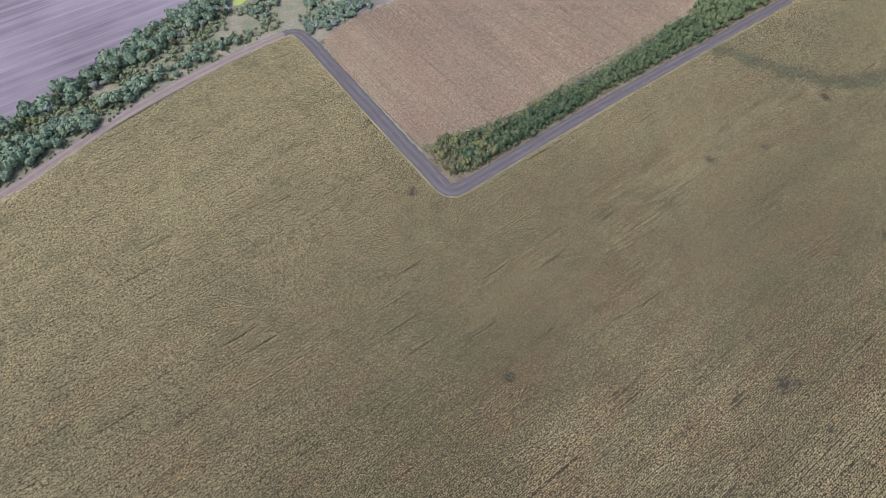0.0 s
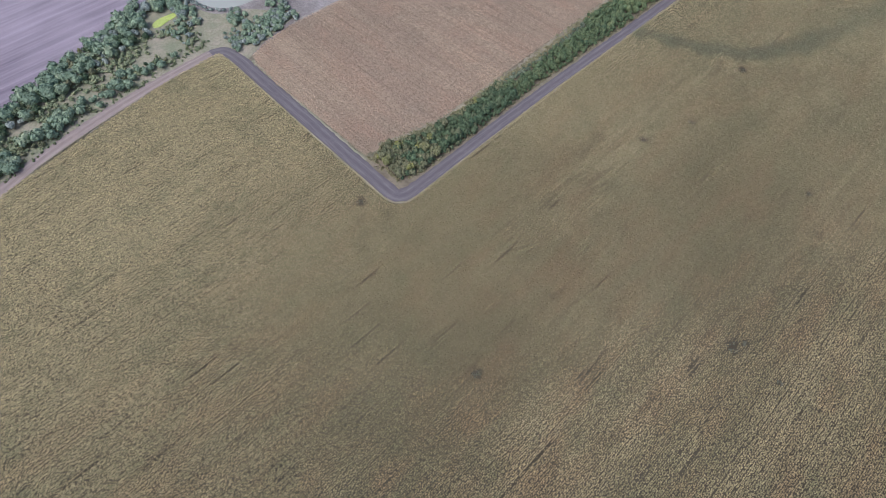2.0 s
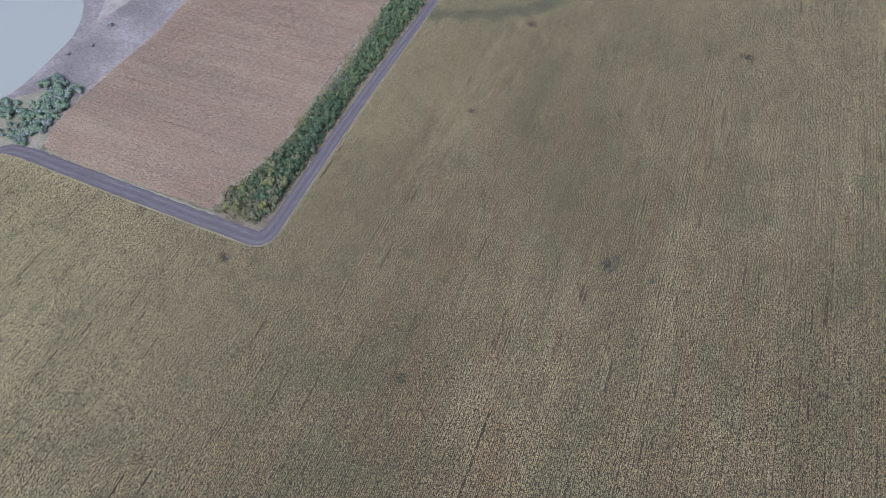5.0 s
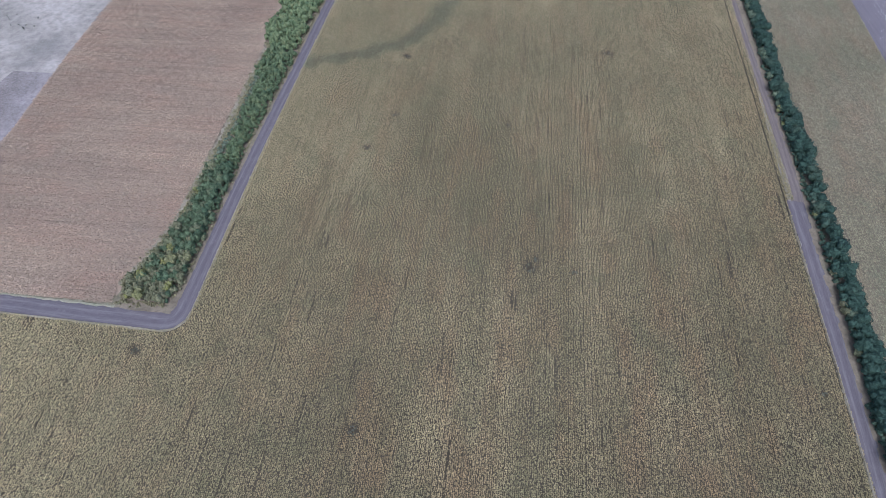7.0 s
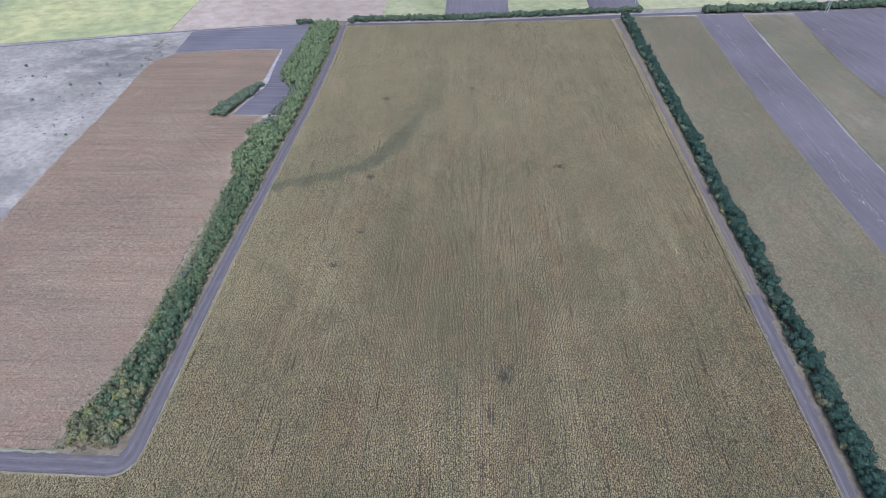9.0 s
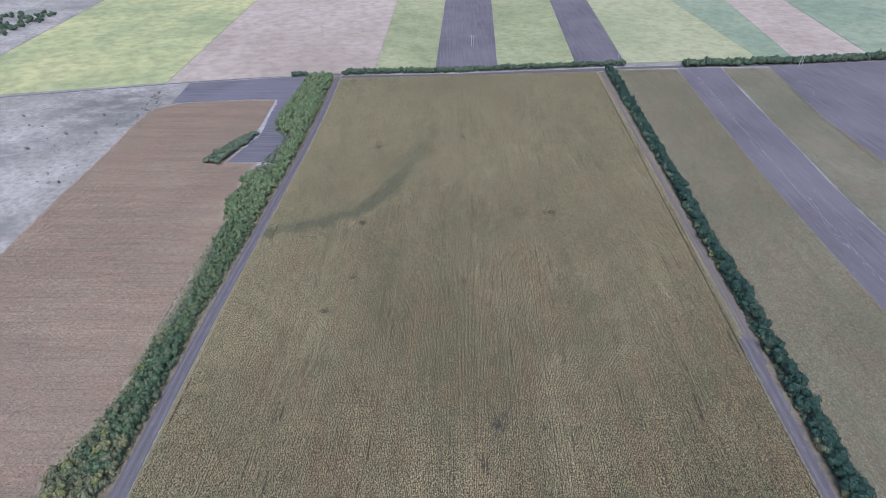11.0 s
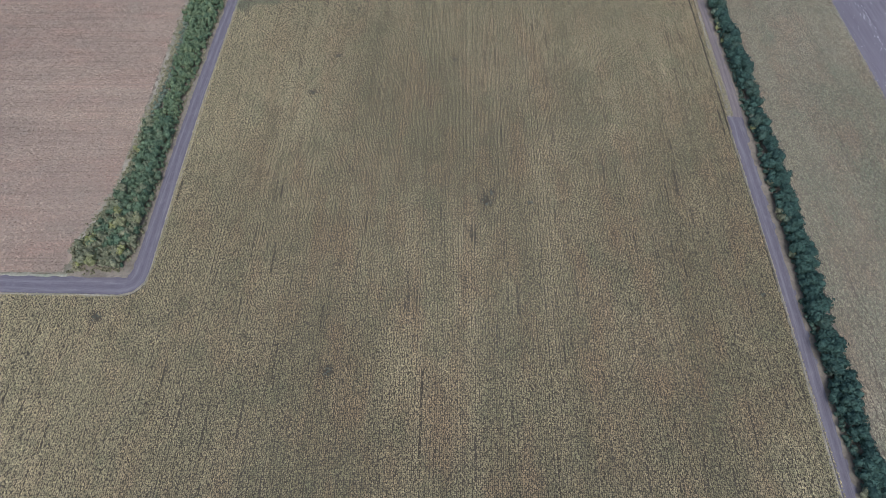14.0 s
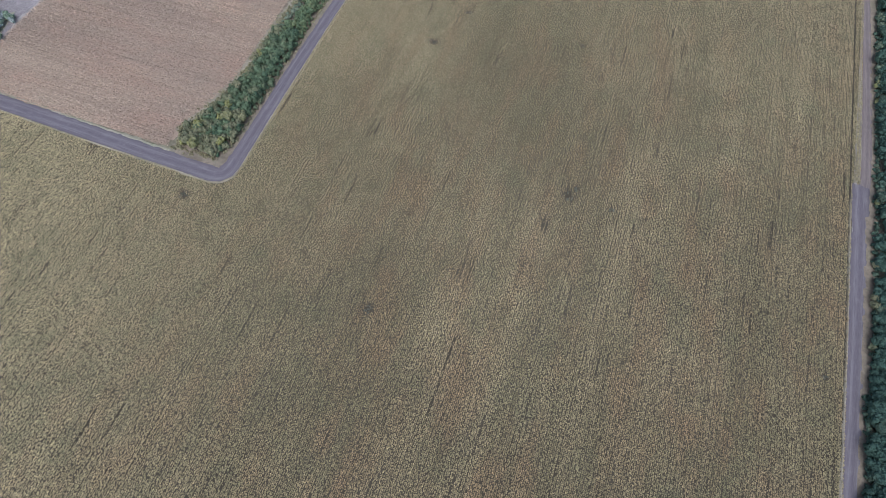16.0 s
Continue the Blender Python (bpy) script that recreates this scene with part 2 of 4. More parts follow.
M_LEAF_OLIVE = leaf_material("olive_leaves", (0.060, 0.088, 0.056), (0.110, 0.134, 0.082), (0.185, 0.182, 0.116))
M_LEAF_WEST = leaf_material("belt_leaves", (0.108, 0.156, 0.104), (0.192, 0.244, 0.156), (0.300, 0.325, 0.195))
M_LEAF_SCRUB = mass_leaf_material("scrub_leaves", (0.120, 0.150, 0.086), (0.200, 0.220, 0.120), (0.310, 0.300, 0.158))
M_LEAF_GREY = leaf_material("silvery_leaves", (0.150, 0.180, 0.155), (0.240, 0.266, 0.228), (0.370, 0.380, 0.335))
M_LEAF_MASS = mass_leaf_material("thicket_mass_leaves", (0.048, 0.082, 0.044), (0.096, 0.124, 0.058), (0.176, 0.180, 0.082))
M_WEED = mass_leaf_material("dark_weeds", (0.050, 0.052, 0.036), (0.082, 0.084, 0.058), (0.150, 0.145, 0.105))
M_LEAF_SCRUB_LOW = mass_leaf_material("grey_scrub_leaves", (0.075, 0.098, 0.066), (0.120, 0.142, 0.092), (0.185, 0.190, 0.128))
M_LEAF_NORTH = mass_leaf_material("windbreak_leaves", (0.050, 0.076, 0.048), (0.080, 0.108, 0.062), (0.115, 0.130, 0.070))
M_LEAF_TALL = mass_leaf_material("tall_hedge_leaves", (0.062, 0.100, 0.050), (0.124, 0.154, 0.070), (0.198, 0.204, 0.092))
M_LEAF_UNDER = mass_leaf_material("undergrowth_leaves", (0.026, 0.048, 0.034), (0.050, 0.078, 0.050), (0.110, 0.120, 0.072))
M_LEAF_TUFT = mass_leaf_material("pasture_weeds", (0.150, 0.150, 0.120), (0.200, 0.192, 0.155), (0.250, 0.235, 0.190))
M_DARK = soil_material("dark_soil", (0.054, 0.046, 0.030), (0.080, 0.068, 0.045))
M_DARK_TAN = soil_material("leaf_strewn_soil", (0.262, 0.196, 0.138), (0.330, 0.252, 0.178))
M_EARTH = soil_material("bare_brown_soil", (0.135, 0.110, 0.074), (0.185, 0.153, 0.104))
M_DRY = grass_material("pale_dry_grass", (0.19, 0.17, 0.11), (0.27, 0.235, 0.16), (0.36, 0.32, 0.23), 0.3, 2.0)
M_MUD = grass_material("grey_shore_mud", (0.30, 0.27, 0.26), (0.38, 0.34, 0.32), (0.44, 0.40, 0.37), 0.1)
M_SHORE = grass_material("brown_shore_mud", (0.170, 0.148, 0.132), (0.225, 0.198, 0.180), (0.31, 0.28, 0.26), 0.12)
M_PATCH = grass_material("bright_fresh_grass", (0.30, 0.38, 0.09), (0.38, 0.44, 0.12), (0.44, 0.48, 0.16), 0.2)
M_LEAF_DRY = mass_leaf_material("dry_edge_weeds", (0.130, 0.126, 0.066), (0.200, 0.182, 0.100), (0.290, 0.252, 0.145))
water_nodes = Nodes("pond_water", 0.25, 0.4)
M_WATER = water_nodes.done((0.315, 0.318, 0.265))


# ---- mesh helpers ----
def mesh_object(name, verts, faces, material, smooth=False):
    me = bpy.data.meshes.new(name)
    me.from_pydata([tuple(v) for v in verts], [], [tuple(f) for f in faces])
    me.materials.append(material)
    if smooth:
        me.polygons.foreach_set("use_smooth", [True] * len(me.polygons))
    me.update()
    return new(name, me)


def quads_object(name, verts, quads, material, smooth=False):
    """A mesh out of numpy arrays of points and four-cornered faces."""
    me = bpy.data.meshes.new(name)
    me.vertices.add(len(verts))
    me.vertices.foreach_set("co", np.asarray(verts, np.float32).ravel())
    me.loops.add(quads.size)
    me.loops.foreach_set("vertex_index", np.asarray(quads, np.int32).ravel())
    me.polygons.add(len(quads))
    me.polygons.foreach_set("loop_start", np.arange(0, quads.size, 4, dtype=np.int32))
    if smooth:
        me.polygons.foreach_set("use_smooth", np.ones(len(quads), bool))
    me.materials.append(material)
    me.update(calc_edges=True)
    return new(name, me)


def sheet(name, outline, z, material, label, depth=0.4):
    """A flat field with a real edge: the outline, lifted to z, and its skirt."""
    n = len(outline)
    verts = [(x, y, z) for x, y in outline] + [(x, y, z - depth) for x, y in outline]
    faces = [list(range(n))] + [[i, i + n, (i + 1) % n + n, (i + 1) % n] for i in range(n)]
    ob = mesh_object(name, verts, faces, material)
    bm = bmesh.new()
    bm.from_mesh(ob.data)
    bmesh.ops.recalc_face_normals(bm, faces=bm.faces)
    bmesh.ops.triangulate(bm, faces=[f for f in bm.faces if len(f.verts) > 4])
    bm.to_mesh(ob.data)
    bm.free()
    return tagged(ob, label, kind="structure")


def spaced(line, step):
    """Points at even steps along a line of points."""
    p = np.array(line, float)
    d = np.r_[0, np.cumsum(np.hypot(*np.diff(p[:, :2], axis=0).T))]
    at = np.linspace(0, d[-1], max(2, int(d[-1] / step) + 1))
    return np.stack([np.interp(at, d, p[:, i]) for i in range(p.shape[1])], 1), at


def rounded(line, times=3):
    p = np.array(line, float)
    for _ in range(times):
        q = [p[0]]
        for a, b in zip(p[:-1], p[1:]):
            q += [a * 0.75 + b * 0.25, a * 0.25 + b * 0.75]
        p = np.array(q + [p[-1]])
    return p


def ribbon(name, line, profile, z, material, label, step=2.5, ragged=0.25):
    """A road: line of (x, y, width), with a cross profile of heights and a slightly ragged edge."""
    p, at = spaced(line, step)
    d = np.gradient(p[:, :2], axis=0)
    d /= np.hypot(d[:, 0], d[:, 1])[:, None]
    side = np.stack([d[:, 1], -d[:, 0]], 1)
    k = len(profile)
    rng = np.random.default_rng(len(p) + k)
    verts, uvs = [], []
    for j, h in enumerate(profile):
        u = j / (k - 1)
        w = (u - 0.5) * p[:, 2]
        if j in (0, k - 1):
            w = w + rng.normal(0, ragged, len(p)) * (1 if j else -1)
        verts.append(np.c_[p[:, :2] + side * w[:, None], np.full(len(p), z + h)])
        uvs.append(np.c_[np.full(len(p), u), at])
    verts, uvs = np.concatenate(verts), np.concatenate(uvs)
    n = len(p)
    quads = np.array([(j * n + i, (j + 1) * n + i, (j + 1) * n + i + 1, j * n + i + 1) for j in range(k - 1) for i in range(n - 1)])
    ob = quads_object(name, verts, quads, material, True)
    layer = ob.data.uv_layers.new(name="UVMap")
    layer.data.foreach_set("uv", uvs[quads.ravel()].astype(np.float32).ravel())
    return tagged(ob, label, kind="structure")


def near_line(x, y, line):
    """Distance of points to a line of points."""
    best = np.full(np.shape(x), 1e9)
    for (ax, ay), (bx, by) in zip(line[:-1], line[1:]):
        dx, dy = bx - ax, by - ay
        t = np.clip(((x - ax) * dx + (y - ay) * dy) / (dx * dx + dy * dy), 0, 1)
        best = np.minimum(best, np.hypot(x - ax - t * dx, y - ay - t * dy))
    return best


def row_plants(rng, across, a, b, half, height, place, gaps, holes, missing, wide, crowd, lost):
    """The plants of one row, each a small tent of leaves, denser in the lush outer parts; poor stretches have smaller plants, holes none."""
    part = min(max(a, wide + rng.uniform(-40, 40)), b)
    s = np.r_[np.arange(a + 0.3, part, 0.64), np.arange(part + 0.4, b, 0.98)]
    n = len(s)
    stretch = np.where(s < part, 1.0, 1.28)
    s = s + rng.normal(0, 0.12, n) * stretch
    keep = rng.random(n) > lost
    grown = np.ones(n)
    bare = [(rng.uniform(a, b), rng.uniform(3, 18)) for _ in range(rng.poisson(gaps * (b - a) / 3))]
    bare += [(gy, w) for gx, gy, w in missing if abs(place(across, gy)[0] - gx) <= half]
    for g, w in bare:
        inside = (s > g) & (s < g + w)
        grown[inside] = 0.7
        keep &= ~(inside & (rng.random(n) < 0.42))
    x, y = place(across + rng.normal(0, 0.12, n), s)
    x, y = x + 0 * s, y + 0 * s
    for hx, hy, hr in holes:
        away = np.hypot(x - hx, y - hy) / hr
        keep &= away > rng.uniform(0.35, 1.2, n)
        grown = np.where(away < 1.5, np.minimum(grown, rng.uniform(0.6, 1.0, n)), grown)
    x, y, grown, stretch = x[keep], y[keep], grown[keep], stretch[keep]
    n = len(x)
    top = height * np.sqrt(grown) * (1 + rng.normal(0, 0.13, n).clip(-0.3, 0.3))
    turn = rng.normal(0, 0.4, n)
    lush = np.interp(np.hypot(x - 10, 0.8 * (y - 50)), [70, 300], crowd)
    (ox, oy), (px, py) = place(across, a), place(across, a + 1.0)
    heading = math.atan2(py - oy, px - ox)
    v = np.zeros((n, 4, 3))
    for k in range(4):
        long = k % 2 == 0
        reach = half * grown * lush * (stretch * rng.uniform(0.95, 1.6, n) if long else rng.uniform(0.70, 1.08, n))
        rise = rng.uniform(0.5, 0.85, n) if long else rng.uniform(0.7, 1.1, n)
        bearing = heading + turn + k * math.pi / 2
        v[:, k] = np.stack([x + reach * np.cos(bearing), y + reach * np.sin(bearing), top * rise], 1)
    q = np.arange(4 * n).reshape(n, 4)
    return v.reshape(-1, 3), q


def crop_rows(name, rows, half, height, material, label, category, seed, place, wet=None, gaps=0.004, holes=(), missing=(), wide=1e4, crowd=(1.05, 1.05), lost=0.03):
    """Rows of crop, plant by plant. rows: (across, start, end); place turns (across, along) into x, y."""
    rng = np.random.default_rng(seed)
    verts, quads, base = [], [], 0
    for c, a, b in rows:
        if b - a < 2:
            continue
        v, q = row_plants(rng, c + rng.normal(0, 0.045), a, b, half, height, place, gaps, holes, missing, wide, crowd, lost)
        verts.append(v)
        quads.append(q + base)
        base += len(v)
    verts, quads = np.concatenate(verts), np.concatenate(quads)
    ob = quads_object(name, verts, quads, material)
    if wet is not None:
        a = ob.data.attributes.new("wet", "FLOAT", "POINT")
        a.data.foreach_set("value", wet(verts[:, 0], verts[:, 1]).astype(np.float32))
    return tagged(ob, label, category, kind="stuff")


# ---- plants ----
def ball():
    bm = bmesh.new()
    bmesh.ops.create_icosphere(bm, subdivisions=1, radius=1.0)
    v = np.array([x.co[:] for x in bm.verts])
    f = np.array([[x.index for x in t.verts] for t in bm.faces])
    bm.free()
    return v, f


BALL_V, BALL_F = ball()


def crown_shape(rng, radius, bottom, top, lumps, leaves, leaf):
    """Verts and triangles of a crown: a few uneven lumps inside, many small leaf clumps outside."""
    verts, tris, base = [], [], 0
    centres = []
    for i in range(lumps):
        a, r = rng.uniform(0, 6.283), radius * math.sqrt(rng.uniform(0.0, 0.45))
        h = bottom + (top - bottom) * rng.uniform(0.30, 0.72)
        if i == 0:
            r, h = 0, bottom + (top - bottom) * 0.55
        size = np.array([radius * rng.uniform(0.40, 0.60)] * 2 + [(top - bottom) * rng.uniform(0.26, 0.38)])
        c = np.array([r * math.cos(a), r * math.sin(a), h])
        centres.append((c, size))
        verts.append(c + BALL_V * size * (1 + rng.normal(0, 0.13, (len(BALL_V), 1))))
        tris.append(BALL_F + base)
        base += len(BALL_V)
    for _ in range(leaves):
        c, size = centres[rng.integers(lumps)]
        d = rng.normal(0, 1, 3)
        d[2] = abs(d[2]) * 0.9 - 0.25
        d /= np.linalg.norm(d)
        p = c + d * size * rng.uniform(0.88, 1.38)
        u = np.cross(d, rng.normal(0, 1, 3))
        u /= np.linalg.norm(u)
        w = np.cross(d, u) + d * rng.uniform(-0.5, 0.5)
        k = leaf * rng.uniform(0.6, 1.4)
        verts.append(np.array([p - u * k, p + w * k * 0.8, p + u * k, p - w * k * 0.7 + d * k * 0.3]))
        tris.append(np.array([[0, 1, 2], [0, 2, 3]]) + base)
        base += 4
    return np.concatenate(verts), np.concatenate(tris)


def trunk_shape(rng, radius, height):
    """A tapered, slightly bent trunk with three limbs."""
    verts, faces = [], []

    def limb(a, b, ra, rb, n=6):
        a, b = np.array(a, float), np.array(b, float)
        mid = (a + b) / 2 + rng.normal(0, 0.06, 3) * np.linalg.norm(b - a)
        start = len(verts)
        for p, r in ((a, ra), (mid, (ra + rb) / 2), (b, rb)):
            for i in range(n):
                t = 6.283 * i / n
                verts.append((p[0] + r * math.cos(t), p[1] + r * math.sin(t), p[2]))
        for k in (0, 1):
            for i in range(n):
                j = (i + 1) % n
                faces.append((start + k * n + i, start + k * n + j, start + (k + 1) * n + j, start + (k + 1) * n + i))

    limb((0, 0, -0.3), (0, 0, height), radius, radius * 0.55)
    for i in range(3):
        a = i * 2.1 + rng.uniform(0, 1)
        limb((0, 0, height * rng.uniform(0.55, 0.8)), (math.cos(a) * height * 0.5, math.sin(a) * height * 0.5, height * 1.35), radius * 0.5, radius * 0.2, 5)
    return verts, faces


def tree_model(name, seed, radius, height, leaf_mat, label, category, lumps=6, leaves=230, leaf=0.55, clear=0.18):
    rng = np.random.default_rng(seed)
    root = tagged(new(name), label, category)
    v, f = trunk_shape(rng, max(0.09, radius * 0.06), height * 0.5)
    part = mesh_object("trunk", v, f, M_BARK, True)
    part.parent = root
    v, f = crown_shape(rng, radius, height * clear, height, lumps, leaves, leaf)
    part = mesh_object("crown", v, f, leaf_mat)
    part.parent = root
    return root


MODELS = {}


def plant(kind, x, y, size, rng, group):
    """Sets one of the models of a kind at a place; the first use of a model is the model itself."""
    root = MODELS[kind][rng.integers(len(MODELS[kind]))]
    m = Matrix.LocRotScale((x, y, 0), Euler((0, 0, rng.uniform(0, 6.283))), None)
    s = size * rng.uniform(0.85, 1.15)
    if not root.get("group"):
        root.matrix_basis, ob = m, root
        root["group"] = group
    else:
        ob = copy_thing(root, m)
        ob["group"] = group
    ob.scale = (s, s, s * rng.uniform(0.85, 1.15))
    return ob


# ---- ground and fields ----
n_ground = 60
side = np.linspace(-3000, 3000, n_ground)
gx, gy = np.meshgrid(side, side + 600)
ground_v = np.stack([gx.ravel(), gy.ravel(), np.full(gx.size, -0.12)], 1)
gi = np.arange(n_ground - 1)
gq = (gi[None, :] + n_ground * gi[:, None]).ravel()
ground = quads_object("ground", ground_v, np.stack([gq, gq + 1, gq + n_ground + 1, gq + n_ground], 1), M_GROUND)
tagged(ground, "wide flat ground of dry greyish pasture grass", kind="structure")


def track_y(x):
    """The long straight field boundary in the north."""
    return float(np.interp(x, [-1500, -458, -303, -168, -118, 8, 206, 409, 536, 1500], [300, 525, 566, 597, 602, 612, 638, 660, 678, 800]))


def strip(name, x0, x1, x2, x3, far, material, label, z=0.25):
    """A field north of the boundary: x0, x1 at its near edge, x2, x3 at the far one."""
    return sheet(name, [(x0, track_y(x0) + 8), (x1, track_y(x1) + 8), (x3, far), (x2, far)], z, material, label)


FAR = 1500
strip("field_yellow", -535, -305, -640, -352, FAR, M_YELLOW, "yellow-green crop field beyond the track")
strip("field_bleached", -610, -536, -760, -641, FAR, M_GROUND, "pale dry grass strip beside the village")
strip("field_stubble", -304, -83, -351, -88, FAR, M_PINK, "pinkish dry stubble field with faint lines")
strip("field_lime", -82, -13, -87, 12, FAR, M_LIME, "lime green young crop strip", 0.5)
strip("field_ploughed_north", -12.5, 60, 13, 100, FAR, M_SOIL, "dark violet-grey ploughed strip")
strip("field_lime_east", 60.5, 154, 101, 210, FAR, M_LIME, "bright yellow-green crop strip", 0.5)
strip("field_ploughed_northeast", 154.5, 214, 211, 279, FAR, M_SOIL, "dark ploughed strip among green crops")
strip("field_pale_green", 214.5, 384, 280, 388, FAR, M_GREEN, "pale green crop field", 0.5)
strip("field_dull_green", 384.5, 428, 389, 560, FAR, M_TEAL, "dull green crop strip", 0.4)
strip("field_stubble_east", 428.5, 531, 561, 665, FAR, M_PINK, "pinkish stubble strip in the north-east")
strip("field_far_east", 531.5, 1200, 666, 1300, FAR, M_TEAL, "dull green crop field far in the east", 0.4)

# ploughed land beside the maize
sheet("ploughed_plot", [(-274.5, 511), (-247.6, 516.5), (-204.6, 522.8), (-171, 523.2), (-169, 454), (-165, 442), (-168.5, 425.5), (-177, 387), (-151, 387), (-142, 396), (-141, 435), (-150, 510), (-155, 598), (-279, 571)], 0.02, M_SOIL_X, "dark ploughed plot between maize and trees")
# western bare field, meadow and green patch
sheet("bare_field_west", [(-700, -300), (-292, -300), (-304, -62), (-310, -40), (-318, -12), (-330, 16), (-338, 40), (-346, 62), (-352, 80), (-364, 98), (-380, 103), (-412, 101), (-520, 120), (-900, 150)], 0.03, M_SOIL_W, "pale violet-grey harrowed field beside bushes")
sheet("meadow", [(-236, -200), (-248, -110), (-255, -74), (-263, -46), (-273.5, -14), (-279.6, 19), (-283.5, 55), (-284, 92), (-280, 100), (-265, 106), (-272, 122), (-280, 155), (-313, 128), (-350, 112), (-366, 99), (-352, 78), (-345, 58), (-338, 38), (-330, 14), (-318, -14), (-310, -42), (-303, -64), (-292, -200)], -0.05, M_MEADOW, "rough brown-green meadow along the dirt road")
sheet("green_patch", rounded([(-330.2, 81.5), (-334.5, 82), (-337, 88), (-336.4, 93), (-335.4, 99), (-333.6, 103.5), (-332.4, 99), (-330.8, 95), (-330.6, 90), (-328.6, 85.5), (-330.2, 81.5)], 2).tolist()[:-1], 0.06, M_PATCH, "small bright yellow-green grass patch among bushes", 0.2)
# eastern strips
sheet("ploughed_strip_east", [(232, -60), (236, 120), (239.5, 223), (240.8, 263), (243.8, 303), (247, 351), (250, 405), (257, 484), (263.5, 555), (270, 628), (323, 633), (313, 555), (305.8, 478), (300, 416), (293, 360), (289.5, 300), (283, 120), (280, -60)], 0.02, M_SOIL, "violet-grey ploughed strip with scattered straw")
sheet("ploughed_field_east", [(350, 120), (351, 384), (352, 411), (356.8, 479), (366, 548), (382, 638), (900, 715), (900, 120)], 0.02, M_SOIL, "wide dark ploughed field in the east")
sheet("headland_north", [(-118, 588), (174, 616), (211, 626), (382, 639), (900, 716), (900, 740), (409, 654), (206, 632), (8, 606), (-118, 598)], 0.01, M_ROAD, "bare earth headland along the northern trees", 0.2)

# pond
shore = rounded([(-392, 155), (-386, 138), (-378, 122), (-364, 113), (-347, 110), (-331, 110), (-316, 115), (-309, 126), (-306, 141), (-308, 165), (-310, 200), (-335, 245), (-405, 225), (-400, 180), (-392, 155)], 3)
sheet("shore", shore.tolist()[:-1], -0.03, M_SHORE, "brownish grey muddy bank of the pond", 0.2)
water = rounded([(-384, 152), (-380, 138), (-373, 126), (-363, 118.5), (-348, 114.8), (-333, 114.6), (-321.5, 119), (-313.5, 127.5), (-311, 141), (-313, 165), (-317, 195), (-345, 232), (-395, 214), (-390, 175), (-384, 152)], 3)
sheet("pond_water", water.tolist()[:-1], 0.03, M_WATER, "still pale grey-green pond water", 0.3)

sheet("bare_bank", [(-311, 113), (-309, 165), (-311, 212), (-303, 262), (-274, 262), (-270, 205), (-276, 150), (-268, 122), (-262, 108), (-285, 104)], -0.075, M_SHORE, "bare brownish ground between pond and maize", 0.1)

# soil under the crops
sheet("field_soil", [(-238, -126), (-248, -100), (-255, -74), (-265, -46), (-270, -15), (-274, 17), (-280, 53), (-282, 93), (-268, 98), (-204, 96), (-130, 93), (-123, 98), (-121.5, 104), (-120, 323), (-117, 588), (8, 600), (172, 615), (163, 354), (152, 193), (147, 112), (143, 50), (140, -126)], -0.04, M_DARK, "dark soil under the crop", 0.2)
sheet("field_soil_maize", [(-159, 104.6), (-240, 104.8), (-262, 107.5), (-267, 112), (-273, 140), (-271, 190), (-271, 210), (-277, 279), (-282, 403), (-286, 452), (-286, 490), (-273, 510), (-204.6, 522), (-172, 522.5), (-170, 454), (-178, 386), (-152, 386), (-153, 350), (-151, 200), (-151, 150), (-158, 112)], -0.03, M_DARK_TAN, "brown soil under the maize", 0.2)
sheet("field_soil_east", [(156, -60), (236, -60), (238, 40), (241, 252), (247, 351), (253, 443), (269, 627), (196, 622), (186.5, 443), (171, 210), (161, 40)], -0.03, M_EARTH, "brown soil under the pale crop", 0.2)

# roads
RUT = (-0.05, 0.03, -0.02, 0.05, 0.07, 0.05, -0.02, 0.03, -0.05)
corner = rounded([(-170, 98.0, 9), (-140, 97.4, 8.6), (-129.3, 97.0, 8.4), (-126.0, 100.8, 8.0), (-126, 112, 7.8), (-125.8, 140, 7.6)], 3)
ribbon("road_west_hedge", [*rounded([(-284.4, 91.5, 7.2), (-283.4, 97.5, 7.2), (-279.5, 101.0, 7.4), (-270, 101.7, 7.8), (-256, 101.0, 8)], 2).tolist(), (-204, 99.4, 8.5), *corner.tolist(), (-126.2, 170, 7.2), (-125.3, 212, 7.0), (-124.0, 250, 7.0), (-122.6, 284, 7.0), (-122.0, 317, 7.0), (-121.0, 352, 7.0), (-119.0, 392, 7.2), (-118.4, 459, 7.4), (-118.7, 507, 7.4), (-120.3, 592, 7)], RUT, 0.02, M_ROAD, "violet-grey packed dirt road with pale wheel tracks")
ribbon("road_west", rounded([(-235, -160, 10), (-246, -105, 10), (-254.7, -74, 9.5), (-262.8, -46, 9), (-273.5, -14, 8.5), (-279.6, 19, 8.5), (-283.7, 55, 8), (-284.4, 80, 7.5), (-284.4, 93, 7.2)], 2).tolist(), RUT, 0.03, M_ROAD_PALE, "pale dirt road beside the western bushes")
ribbon("road_east", [(139.5, -150, 8), (142.6, 0, 7.8), (147.1, 52, 7.8), (151.1, 112, 8), (154.4, 165, 8.4), (155.2, 188, 8.6), (155.4, 194.4, 8.6)], RUT, 0.02, M_ROAD, "violet-grey packed dirt road along tall trees")
ribbon("road_east_narrow", [(157.2, 194, 6.0), (158.2, 200, 5.4), (160.6, 240, 5.4), (161.8, 270, 5.4), (163.6, 333, 5.4), (166.3, 388, 5.4), (170.2, 456, 5.4), (178.6, 590, 6), (179.6, 614, 6)], RUT, 0.03, M_ROAD_BROWN, "narrow greyish brown dirt road between crop and trees")
